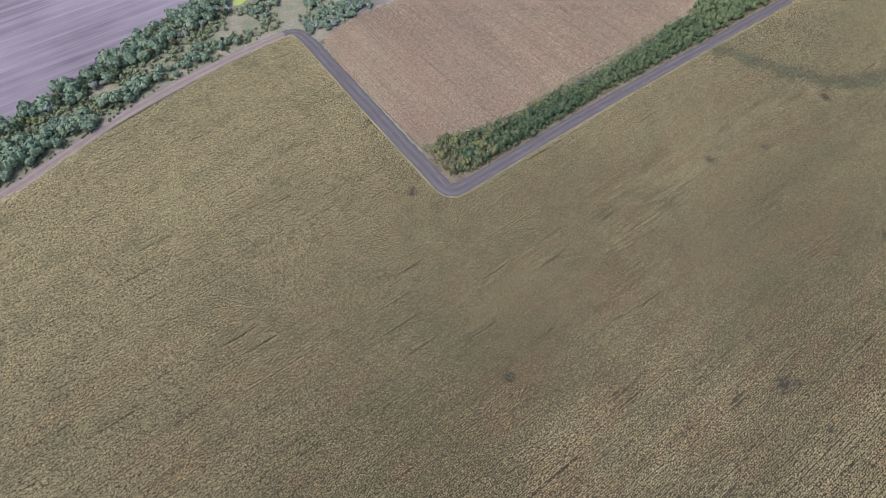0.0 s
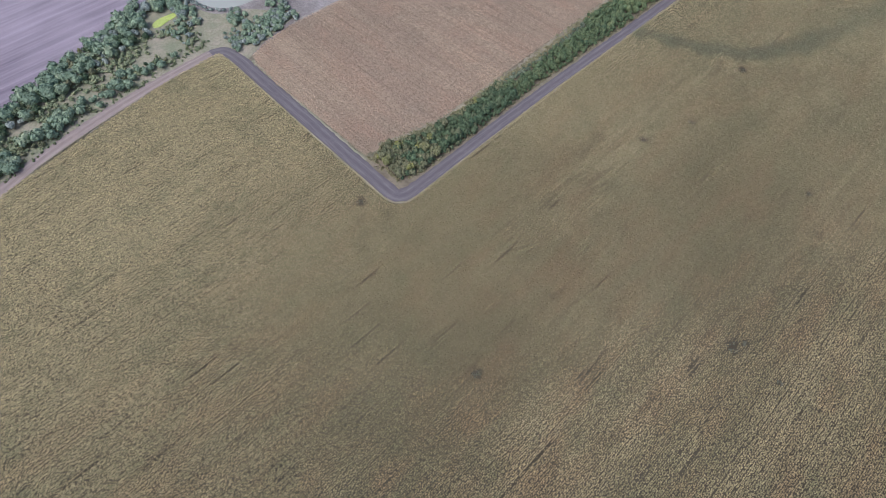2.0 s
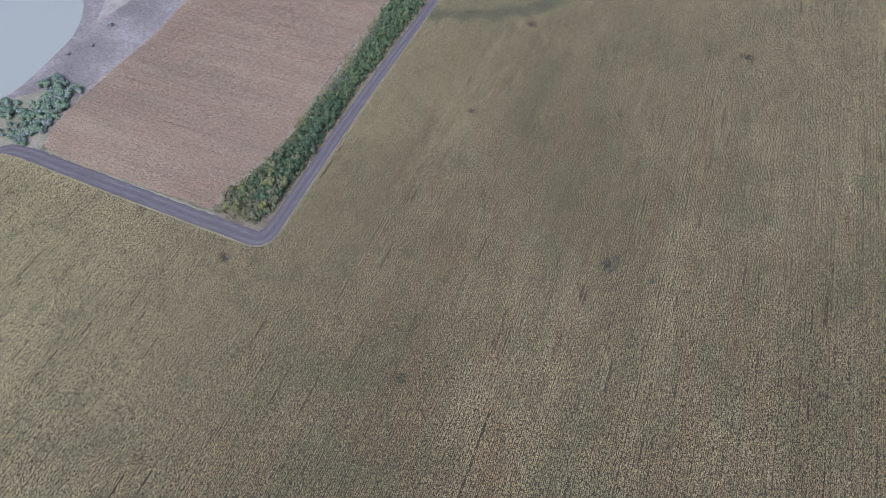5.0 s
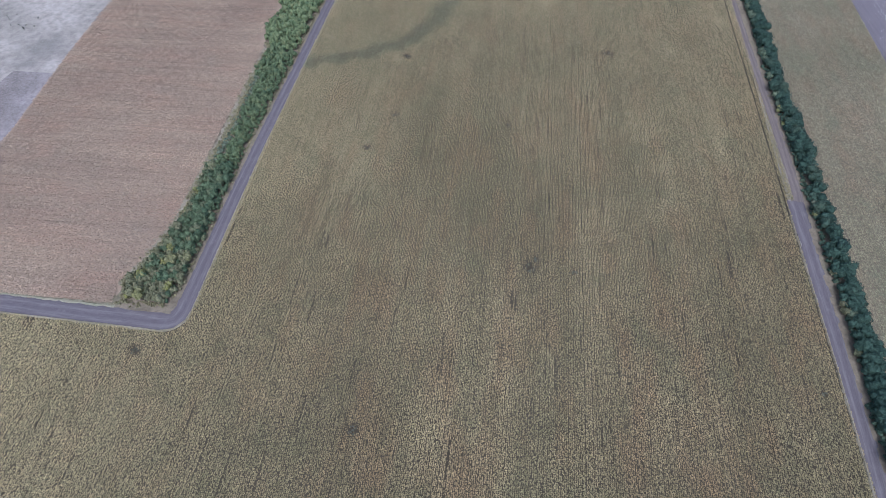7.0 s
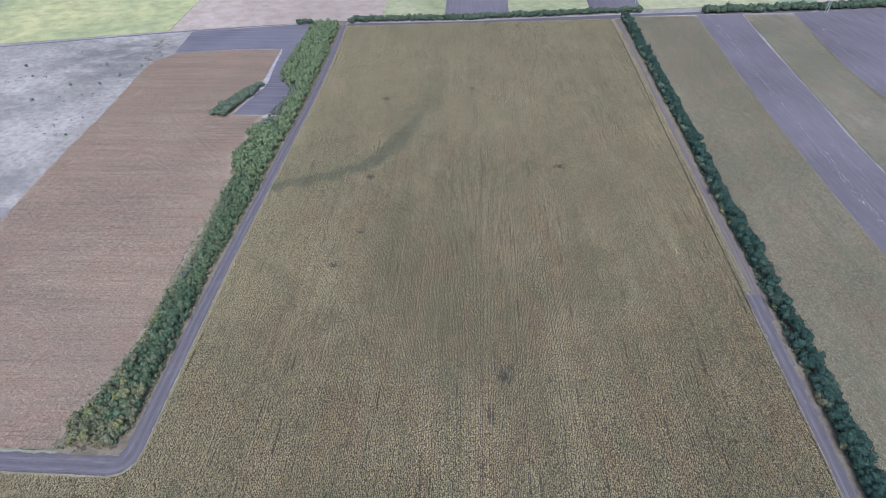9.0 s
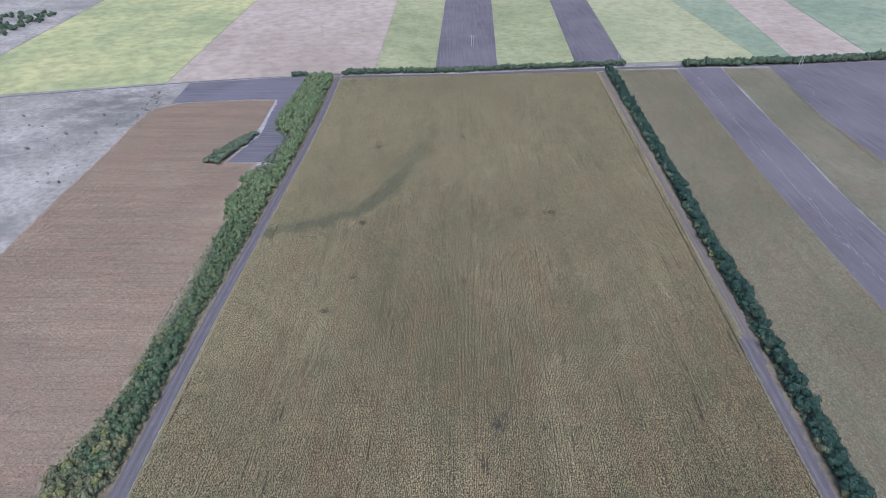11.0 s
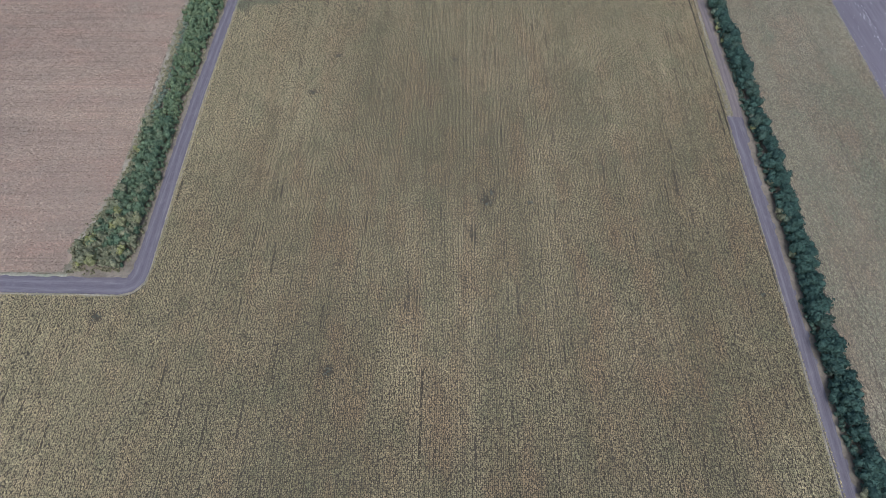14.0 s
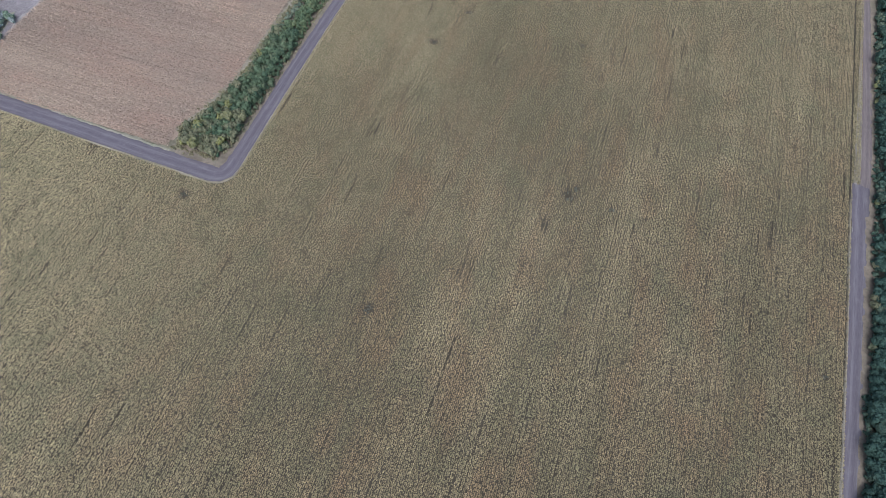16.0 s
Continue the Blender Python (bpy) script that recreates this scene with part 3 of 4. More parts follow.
sheet("tree_row_floor", [(138, -150), (141, 0), (144, 50), (148, 112), (152.5, 192), (156, 200), (159, 270), (161, 333), (166.5, 450), (176, 614), (194, 622), (187, 443), (172, 210), (167, 117), (161, 40), (156, -60), (152, -150)], -0.07, M_VERGE, "dry litter under the eastern trees", 0.1)
ribbon("verge_east", [(145, -150, 6), (147.2, 0, 6), (151.2, 52, 6), (155.2, 112, 6), (158.6, 165, 6), (162, 193, 6), (163.2, 215, 5.5), (166, 290, 5), (168.6, 350, 5), (173, 450, 5), (182, 612, 5)], (-0.08, 0.05, 0.08, 0.05, -0.08), 0.03, M_VERGE, "dry tan grass verge under the trees", 2.5, 0.9)
ribbon("verge_hedge", [(-160, 106, 7), (-142, 105, 6), (-133, 107, 6), (-131, 113, 6), (-130.8, 160, 5), (-130.2, 212, 5), (-127.5, 300, 5), (-126, 352, 5), (-123.8, 392, 4), (-123.5, 507, 4), (-125.5, 585, 5)], (-0.08, 0.05, 0.08, 0.05, -0.08), -0.04, M_VERGE, "dry grass verge under the hedge", 2.5, 0.5)
sheet("hedge_floor", [(-268, 103), (-266, 110), (-158, 110), (-158, 380), (-142, 384), (-142, 440), (-154, 470), (-159, 485), (-156, 600), (-119, 602), (-117, 459), (-121, 320), (-123, 104), (-130, 97), (-204, 98)], -0.06, M_VERGE, "dry grass and leaf litter under the hedge", 0.1)
ribbon("verge_road_maize", [(-262, 107, 2.0), (-204, 104.2, 1.6), (-157, 102.9, 1.6)], (-0.05, 0.06, 0.1, 0.06, -0.05), 0.0, M_MEADOW, "greenish grass edge between road and maize", 2.0, 0.4)
ribbon("verge_maize", [(-158.5, 113, 4), (-152.5, 135, 5), (-148.8, 155, 5), (-148.6, 200, 4), (-147.6, 220, 5), (-149.2, 250, 5), (-149.5, 300, 4)], (-0.08, 0.05, 0.08, 0.05, -0.08), 0.45, M_DRY, "dry grass strip between hedge and maize", 1.5, 0.9)
TUFT = (0.0, 0.55, 0.75, 0.5, 0.0)
ribbon("crop_edge_west", [(-242, -105, 0.9), (-249.5, -75, 0.9), (-258, -47, 0.9), (-269, -15, 0.9), (-275, 18, 0.9), (-279.4, 53, 0.9), (-280.6, 80, 0.9), (-280.2, 91, 1.0), (-278.4, 95.6, 1.0), (-273, 97.2, 1.0), (-262, 97.0, 1.0), (-204, 94.9, 1.0), (-150, 93.6, 1.0), (-132, 93.0, 1.0), (-126.5, 94.5, 1.0), (-122.8, 99, 1.0), (-121.9, 105, 1.0), (-122.2, 150, 1.0), (-121.8, 212, 1.0), (-120.4, 250, 1.0), (-118.8, 300, 0.9), (-116.9, 352, 0.9), (-115.5, 392, 0.9), (-115.0, 459, 0.9), (-115.2, 507, 0.8), (-117.2, 588, 0.8)], TUFT, 0.0, M_DRY, "pale dry grass edge of the crop", 0.8, 0.18)
ribbon("crop_edge_east", [(138.2, -120, 0.9), (139.7, 0, 0.9), (143.0, 50, 0.9), (146.9, 112, 0.9), (150.2, 184, 0.7)], TUFT, 0.0, M_DRY, "pale dry grass edge of the crop", 0.8, 0.18)
ribbon("field_track_north", [(-1200, 366, 3), (-458, 527, 3), (-303, 568.5, 3), (-168, 599.5, 3), (-118, 604, 4)], (-0.05, 0.05, 0.0, 0.05, -0.05), 0.03, M_SOIL_X, "narrow dark track between fields", 4.0)
ribbon("plough_edge", [(-272, 511.5, 1.4), (-247.6, 516.5, 1.6), (-204.6, 522.8, 1.6), (-172, 523.2, 2.5), (-170, 490, 4), (-167.5, 452, 4.5), (-167, 437, 3.5), (-171, 415, 1.5)], (-0.03, 0.04, 0.06, 0.04, -0.03), 0.03, M_MUD, "pale straw-strewn edge of the ploughed plot", 2.0, 0.8)

# ---- crops ----
SWALE = [(-118, 287), (-92, 296), (-74, 304), (-58, 317), (-44, 337), (-31, 370), (-22, 412), (-14, 470)]


def wetness(x, y):
    """Greener, lusher crop along a shallow wet hollow, with ragged edges."""
    d = near_line(x, y, SWALE)
    grow = np.interp(y, [280, 340, 470, 520], [8, 9, 15, 10])
    fade = np.interp(y, [280, 350, 420, 490], [0.78, 0.7, 0.40, 0.0])
    rag = 0.35 * np.sin(x * 0.31 + 1.3 * np.sin(y * 0.11)) + 0.25 * np.sin(y * 0.43 + x * 0.17)
    return np.clip(1.05 - d / grow + 0.5 * rag, 0, 0.8) * fade


WEED_SPOTS = [(-42, 60, 2.2), (24, 140.5, 2.8), (27, 145.5, 1.7), (-65, 212.5, 2.0), (-54, 241, 1.9), (-55.5, 299, 2.2), (72.8, 313, 3.0), (-57, 415, 2.8), (15, 436, 2.4), (-138, 83.3, 2.2), (41, 7, 1.6), (138, 92, 1.4), (44, 140, 1.4), (11, 238, 1.6)]
ROW_GAPS = [(-30, 146, 10), (-40, 155, 7), (-41.5, 157, 6), (59, 176, 12), (114, 143, 16), (-68, 225, 9), (-28, 192, 10), (-21, 219, 8), (67, 192, 10), (-41, 176, 10), (-31, 124, 12), (-61, 15, 8), (-33, 151, 8), (-139, 76, 8), (-147, 66, 6), (16, 118, 10), (18, 120, 8), (45, 100, 9), (-95, 40, 12), (-172, 30, 9), (-190, 12, 8)]


def main_place(c, s):
    """Rows fan out slightly, and bow with the road along the hedge."""
    k = np.interp(c, [-122, 147], [0.008, 0.052])
    bow = np.interp(s, [100, 150, 212, 270, 300, 392, 460, 520, 590], [0, -0.8, -0.9, 0.0, 0.6, 2.9, 3.2, 2.4, 0.2])
    return c + k * (s - 100) + bow * np.interp(c, [-122, -60], [1, 0]), s


rows = []
for i in range(int((149.8 + 282) / 0.7)):
    c = 149.8 - 0.35 - 0.7 * i
    top = 589.0 + (c + 118) * 0.095
    edge = float(np.interp(c, [-282, -268, -204, -132], [96.5, 97, 94.5, 92.5]))
    if c < -252:
        rows.append((c, float(np.interp(c, [-282, -280, -274, -268, -262, -252], [93, 53, 17, -15, -46, -74])) + 9, edge))
    elif c < -122:
        turn = 8 - math.sqrt(max(0, 64 - (c + 130) ** 2)) if c > -130 else 0
        rows.append((c, -125, edge + turn))
    elif c > 146.6:
        rows.append((c, 194.5, top))
    elif abs(c - 145.0) < 0.36:
        continue
    else:
        rows.append((c, -125, top))
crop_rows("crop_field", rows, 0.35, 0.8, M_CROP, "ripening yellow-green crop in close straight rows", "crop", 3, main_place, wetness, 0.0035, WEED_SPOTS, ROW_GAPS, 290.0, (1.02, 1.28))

MAIZE = [(-240, 104.6), (-258, 106), (-265, 109), (-270, 121), (-273, 140), (-272, 172), (-270, 207), (-274, 247), (-277, 279), (-280, 330), (-282, 403), (-286, 452), (-287, 490)]
rows = []
for i in range(int((522 - 104.6) / 0.75)):
    y = 104.6 + 0.75 * i
    west = float(np.interp(y, [p[1] for p in MAIZE], [p[0] for p in MAIZE]))
    if y > 490:
        west = float(np.interp(y, [490, 509, 516, 522.5], [-287, -273, -248, -190]))
    east = float(np.interp(y, [104.6, 115, 130, 150, 300, 312, 330, 344, 359, 384, 385, 425, 442, 454, 523], [-158.5, -160.5, -155, -150.5, -150.5, -158, -157.5, -155, -159.5, -155, -184, -174, -168, -170, -172.5]))
    if i != 151:
        rows.append((y, west, east))
crop_rows("maize_field", rows, 0.375, 0.95, M_CORN, "dry pinkish-tan maize in rows", "crop", 4, lambda c, s: (s, c), None, 0.0015, crowd=(1.15, 1.15), lost=0.01)

rows = [(c, -60.0, 622.0) for c in np.arange(0.5, 70.0, 0.75)]
crop_rows("pale_crop_field", rows, 0.375, 0.9, M_EAST, "pale tan crop field beside the tree row", "crop", 5, lambda c, s: (np.interp(s, [-60, 40, 117, 210, 300, 443, 627], [155, 160, 166, 171, 176, 186.5, 194]) + c * np.interp(s, [-60, 40, 210, 300, 405, 484, 555, 627], [1.12, 1.1, 0.985, 0.965, 0.94, 0.97, 1.03, 1.08]), s), None, 0.0008, wide=-1e3, crowd=(1.2, 1.2))
rows = [(c, 120.0, 630.0) for c in np.arange(0.5, 58.0, 0.75)]
crop_rows("pale_crop_strip", rows, 0.375, 0.8, M_EAST, "pale green-tan crop strip between ploughed land", "crop", 6, lambda c, s: (np.interp(s, [120, 288, 334, 434, 633], [283.5, 289.5, 292.5, 302.5, 323.5]) + c * np.interp(s, [120, 384, 484, 637], [1.12, 1.02, 0.88, 1.0]), s), None, 0.0008, wide=-1e3, crowd=(1.2, 1.2))

# ---- trees ----
MODELS["dark"] = [tree_model("tree", 10 + i, 4.4, 9.0, M_LEAF_DARK, "tall dark green leafy tree in the eastern row", "tree", 7, 260, 0.62) for i in range(5)]
MODELS["gold_east"] = [tree_model("tree", 20 + i, 2.6, 5.0, M_LEAF_GOLD, "small yellowing tree in the eastern row", "tree", 5, 150, 0.5) for i in range(2)]
MODELS["olive_east"] = [tree_model("tree", 25 + i, 3.9, 7.2, M_LEAF_OLIVE, "pale olive green leafy tree in the eastern row", "tree", 7, 240, 0.6) for i in range(3)]
MODELS["hedge"] = [tree_model("small_tree", 30 + i, 2.0, 4.2, M_LEAF_HEDGE, "small dense green tree in the hedge", "tree", 5, 120, 0.42, 0.05) for i in range(5)]
MODELS["hedge_gold"] = [tree_model("small_tree", 40 + i, 1.9, 3.8, M_LEAF_GOLD, "small yellow-green tree at the end of the hedge", "tree", 5, 120, 0.42, 0.05) for i in range(3)]
MODELS["west"] = [tree_model("bushy_tree", 50 + i, 3.3, 5.6, M_LEAF_WEST, "dark bushy tree beside the western road", "tree", 6, 200, 0.6, 0.05) for i in range(4)]
MODELS["pond"] = [tree_model("waterside_bush", 55 + i, 3.0, 4.6, M_LEAF_WEST, "dense dark green bush near the pond", "bush", 6, 190, 0.55, 0.02) for i in range(3)]
MODELS["west_green"] = [tree_model("bushy_tree", 60 + i, 3.0, 5.0, M_LEAF_HEDGE, "mid-green bushy tree in the rough meadow", "tree", 6, 180, 0.55, 0.03) for i in range(3)]
MODELS["west_grey"] = [tree_model("willow_bush", 70 + i, 2.5, 3.8, M_LEAF_GREY, "silvery grey-green willow bush near the pond", "bush", 5, 160, 0.5, 0.02) for i in range(3)]
MODELS["shrub"] = [tree_model("shrub", 80 + i, 1.4, 1.8, M_LEAF_GREY, "low grey-green shrub on dry grass", "bush", 4, 70, 0.4, 0.0) for i in range(2)]
MODELS["west_gold"] = [tree_model("bushy_tree", 90 + i, 2.6, 4.0, M_LEAF_GOLD, "yellow-green bushy tree in the rough meadow", "tree", 5, 150, 0.5, 0.03) for i in range(2)]
MODELS["copse"] = [tree_model("tree", 95 + i, 3.6, 5.6, M_LEAF_OLIVE, "dense green tree in a small copse", "tree", 6, 150, 0.7, 0.03) for i in range(2)]

rng = np.random.default_rng(7)
line, _ = spaced([(149, -60), (152.5, 37), (156, 84), (158.5, 107), (160.5, 130), (162.2, 150), (164, 180), (165.2, 205), (167, 240), (168.5, 268), (171, 310), (174.5, 350), (176.5, 395), (178.5, 445), (181.7, 495), (184.5, 555), (187, 614)], 4.6)
for i, (x, y) in enumerate(line):
    pale = float(np.interp(y, [230, 330, 600], [0.06, 0.35, 0.45]))
    plant("dark", x + rng.normal(0, 0.4) + 1.3, y + rng.normal(0, 0.8), rng.uniform(0.72, 0.92), rng, "eastern tree row")
    if rng.random() < 0.85:
        kind = "olive_east" if rng.random() < pale else "dark"
        plant(kind, x + rng.normal(0, 0.6) - 1.3, y + 2.3, rng.uniform(0.58, 0.80), rng, "eastern tree row")
    if rng.random() < 0.5 * pale:
        plant("olive_east", x - 2.6, y + rng.normal(0, 1), rng.uniform(0.5, 0.7), rng, "eastern tree row")
    if rng.random() < 0.10:
        plant("gold_east", x - 3.0, y + rng.normal(0, 1), 0.8, rng, "eastern tree row")
for y in np.arange(40, 100, 6.5):
    plant("dark", float(np.interp(y, [37, 84, 107], [152.5, 156, 158.5])) + 0.5, y, 0.8, rng, "eastern tree row")


def thicket(name, places, material, label, category, lumps=4, leaves=40, leaf=0.55):
    """Many crowns joined into one mass. places: x, y, radius, height."""
    vs, fs, base = [], [], 0
    for x, y, r, h in places:
        v, f = crown_shape(rng, r, 0.1, h, lumps, leaves, leaf)
        vs.append(v + [x, y, 0])
        fs.append(f + base)
        base += len(v)
    return tagged(mesh_object(name, np.concatenate(vs), np.concatenate(fs), material), label, category, kind="stuff")


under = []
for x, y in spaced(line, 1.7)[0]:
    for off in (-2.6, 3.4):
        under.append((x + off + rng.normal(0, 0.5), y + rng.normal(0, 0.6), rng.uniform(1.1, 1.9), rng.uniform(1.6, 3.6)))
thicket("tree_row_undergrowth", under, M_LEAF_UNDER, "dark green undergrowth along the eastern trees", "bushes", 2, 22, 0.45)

# hedge: the nearest trees one by one, the rest as one thicket
def hedge_west(y):
    return float(np.interp(y, [106, 115, 121, 130, 138, 151, 195, 217, 248, 277, 300, 311, 323, 331, 344, 357, 366, 379, 404, 430, 440, 450, 465, 485, 512, 542, 575, 592], [-152, -156.5, -153.5, -151, -149, -146.5, -146.5, -145, -146, -147, -145.5, -153, -155.5, -153, -150.5, -155.5, -153, -148, -145, -142, -146, -152, -156.5, -158, -155.5, -155, -154.5, -152.5]))


def hedge_east(y):
    return float(np.interp(y, [106, 112, 118, 160, 206, 250, 284, 317, 352, 392, 430, 507, 560, 592], [-135, -132.5, -131.5, -131.5, -131.8, -129.8, -128, -127.8, -126.6, -124, -124, -123.8, -125, -126]))


far_hedge, low_hedge = [], []
y = 107.5
while y < 594:
    west, east = hedge_west(y), hedge_east(y)
    size = float(np.interp(y, [108, 270, 320, 580], [1.0, 1.0, 1.5, 1.6]))
    x = west + rng.uniform(0, 1.5)
    while x < east:
        px, py = x + rng.normal(0, 0.6), y + rng.normal(0, 0.6)
        edge = min(px - west, east - px)
        s = size * (0.68 if edge < 1.8 else 1.0) * rng.uniform(0.7, 1.3)
        if y < 190:
            gold = rng.random() < float(np.interp(y, [108, 119, 140, 160], [0.95, 0.6, 0.25, 0.10])) + (0.45 if px - west < 4.5 else -0.12)
            plant("hedge_gold" if gold else "hedge", px, py, s * (1.2 if gold else 1.05), rng, "hedge trees")
        elif 362 < y < 440 and px < east - 11:
            low_hedge.append((px, py, 1.2 * s, 1.5 * s))
        elif y < 270 and px - west < 3.5:
            low_hedge.append((px, py, 1.5 * s, 2.4 * s))
        else:
            far_hedge.append((px, py, 1.75 * s, 4.0 * s))
        x += 2.2 * size
    y += 2.2 * size
thicket("tall_hedge_thicket", [p for p in far_hedge if p[1] >= 296], M_LEAF_TALL, "taller fresh green trees crowding along the road", "hedge", 4, 44, 0.5)
thicket("hedge_thicket", [p for p in far_hedge if p[1] < 296], M_LEAF_MASS, "long dense green hedge of small trees beside the road", "hedge", 4, 44, 0.5)
thicket("hedge_scrub", low_hedge, M_LEAF_SCRUB_LOW, "low grey-green scrub along the hedge", "bushes", 3, 30, 0.4)

weeds = []
for y in np.arange(106, 306, 0.5):
    for _ in range(3 if y < 140 else 2):
        weeds.append((hedge_west(y) + rng.normal(-0.9, 1.3), y + rng.normal(0, 0.6), rng.uniform(0.5, 1.3), rng.uniform(0.5, 1.7)))
for _ in range(80):
    weeds.append((rng.uniform(-158, -134), 105.2 + rng.normal(0, 0.6), rng.uniform(0.2, 0.7), rng.uniform(0.2, 0.7)))
for y in np.arange(110, 590, 1.1):
    weeds.append((hedge_east(y) + rng.normal(0.5, 0.5), y + rng.normal(0, 0.6), rng.uniform(0.4, 1.0), rng.uniform(0.5, 1.3)))
thicket("hedge_edge_weeds", weeds, M_LEAF_DRY, "tall dry olive weeds along the hedge", "weeds", 2, 12, 0.34)

# western bushes: an outer belt of trees, loose scrub between, an inner belt along the road
BELT_Y = [-100, -60, -45, -31, -12, 6, 26, 46, 62, 84, 104]
OUTER_W = [-302, -306, -310, -313, -319, -327, -335, -341, -346, -356, -378]
OUTER_E = [-292, -297, -297, -299, -301, -309, -312, -319, -322, -323, -318]
INNER_Y = [-100, -65, -52, -38, -20, 4, 28, 48, 64, 81]
INNER_W = [-281, -284, -284, -286, -287, -293, -298, -303, -301, -298]
INNER_E = [-259, -265, -268.5, -273.5, -276.5, -285.5, -289, -291, -293, -295]


def along(y, ys, xs):
    return float(np.interp(y, ys, xs))


def in_band(ys, west, east, y0, y1, step, fill, choose):
    """Trees set out loosely over a band, with gaps where the ground is open."""
    for y in np.arange(y0, y1, step):
        x = along(y, ys, west) + rng.uniform(0, step)
        while x < along(y, ys, east):
            px, py = x + rng.normal(0, 0.9), y + rng.normal(0, 0.9)
            if math.hypot(px + 333.5, py - 91) > 8 and noise.noise(Vector((px * 0.07, py * 0.07, 1.0))) < fill:
                kind, size = choose(px, py)
                plant(kind, px, py, size, rng, "western bushes")
            x += step


def outer_kind(x, y):
    shade = (x - along(y, BELT_Y, OUTER_W)) / (along(y, BELT_Y, OUTER_E) - along(y, BELT_Y, OUTER_W))
    if rng.random() < 0.25 + 0.75 * (1 - shade):
        return "west", rng.uniform(0.95, 1.35)
    return str(rng.choice(["west_green", "west_green", "west_gold", "west_grey"])), rng.uniform(0.75, 1.15)


def inner_kind(x, y):
    if rng.random() < float(np.interp(y, [-20, 40], [0.85, 0.6])):
        return "west", rng.uniform(0.95, 1.3) * float(np.interp(y, [-10, 30], [1.0, 0.72]))
    return str(rng.choice(["west_green", "west_gold"])), rng.uniform(0.5, 0.8)


in_band(BELT_Y, OUTER_W, OUTER_E, -86, 80, 4.9, 0.55, outer_kind)
in_band(INNER_Y, INNER_W, INNER_E, -86, 76, 4.9, 0.5, inner_kind)
belt = []
for k in range(900):
    y = rng.uniform(-100, 98)
    w = along(y, BELT_Y, OUTER_E) - 4
    e = along(y, INNER_Y, INNER_W) + 6
    x = w + (e - w) * rng.uniform(0, 1)
    if noise.noise(Vector((x * 0.06, y * 0.06, 0))) < -0.12 or math.hypot(x + 333.5, y - 91) < 8:
        continue
    big = rng.random() < 0.4
    belt.append((x, y, rng.uniform(1.2, 2.2) if big else rng.uniform(0.5, 1.2), rng.uniform(1.4, 2.8) if big else rng.uniform(0.5, 1.2)))
for k in range(150):
    y = rng.uniform(-90, 98)
    belt.append((along(y, INNER_Y, INNER_E) + rng.uniform(-1, 4.5), y, rng.uniform(0.3, 0.9), rng.uniform(0.3, 0.8)))
for k in range(420):
    y = rng.uniform(-90, 62)
    w, e = along(y, BELT_Y, OUTER_W) + 3, along(y, INNER_Y, INNER_E) - 1
    x = rng.uniform(w, e)
    if noise.noise(Vector((x * 0.05, y * 0.05, 2.0))) > -0.25:
        belt.append((x, y, rng.uniform(1.2, 2.4), rng.uniform(1.0, 2.2)))
thicket("meadow_scrub", belt, M_LEAF_SCRUB, "mixed green and grey scrub in the rough meadow", "bushes", 3, 30, 0.42)

# bushes round the pond, in clumps
for cx, cy, rx, ry, count, tall in ((-289, 146, 12, 8, 40, 0.75), (-279, 140, 5, 12, 18, 0.75), (-303, 122, 7, 7, 16, 0.7), (-288, 126, 9, 10, 26, 0.65), (-277, 115, 6, 10, 24, 0.65), (-290, 111, 8, 5, 14, 0.5), (-275, 124, 3.5, 11, 18, 0.65), (-283, 133, 8, 8, 22, 0.7), (-281, 109, 6, 4, 12, 0.55), (-343, 104, 21, 8, 54, 0.9), (-349, 86, 11, 12, 34, 0.95), (-324, 100, 12, 7, 26, 0.75), (-318, 88, 9, 6, 16, 0.55), (-306, 90, 10, 4, 12, 0.5), (-374, 113, 6, 4, 7, 0.7)):
    for _ in range(count):
        a, r = rng.uniform(0, 6.283), math.sqrt(rng.random())
        x, y = cx + rx * r * math.cos(a), cy + ry * r * math.sin(a)
        if math.hypot(x + 333.5, y - 91) > 7.5:
            plant(str(rng.choice(["pond", "pond", "pond", "west_grey", "west_grey"])), x, y, tall * rng.uniform(0.7, 1.15), rng, "pond bushes")
for x in np.arange(-352, -312, 2.1):
    plant("west_grey", x, float(np.interp(x, [-352, -334, -322, -312], [112.5, 112.8, 115.0, 124])) + rng.uniform(-1, 1), rng.uniform(0.35, 0.55), rng, "pond bushes")
for x, y in ((-293, 352), (-382, 457), (-294, 379), (-306, 172), (-298, 184), (-301, 205), (-337, 438), (-325, 480), (-297, 498), (-290, 514), (-292, 480), (-400, 478), (-367, 514), (-352, 408), (-380, 400), (-418, 448), (-422, 190), (-405, 168), (-312, 440), (-304, 460)):
    plant("shrub", x, y, rng.uniform(0.7, 1.4), rng, "pasture shrubs")

tufts = []
for _ in range(420):
    x, y = rng.uniform(-440, -285), rng.uniform(300, 560)
    if noise.noise(Vector((x * 0.018, y * 0.03, 3.0))) > 0.16 and y < 505 + (x + 449) * 0.22:
        tufts.append((x, y, rng.uniform(0.3, 0.9), rng.uniform(0.2, 0.5)))
for _ in range(45):
    y = rng.uniform(490, 548)
    tufts.append((-288 - 0.25 * (y - 490) + rng.normal(0, 5), y, rng.uniform(0.6, 1.6), rng.uniform(0.5, 1.5)))
thicket("pasture_tufts", tufts, M_LEAF_TUFT, "low grey-brown weeds scattered on the pasture", "weeds", 3, 12, 0.35)

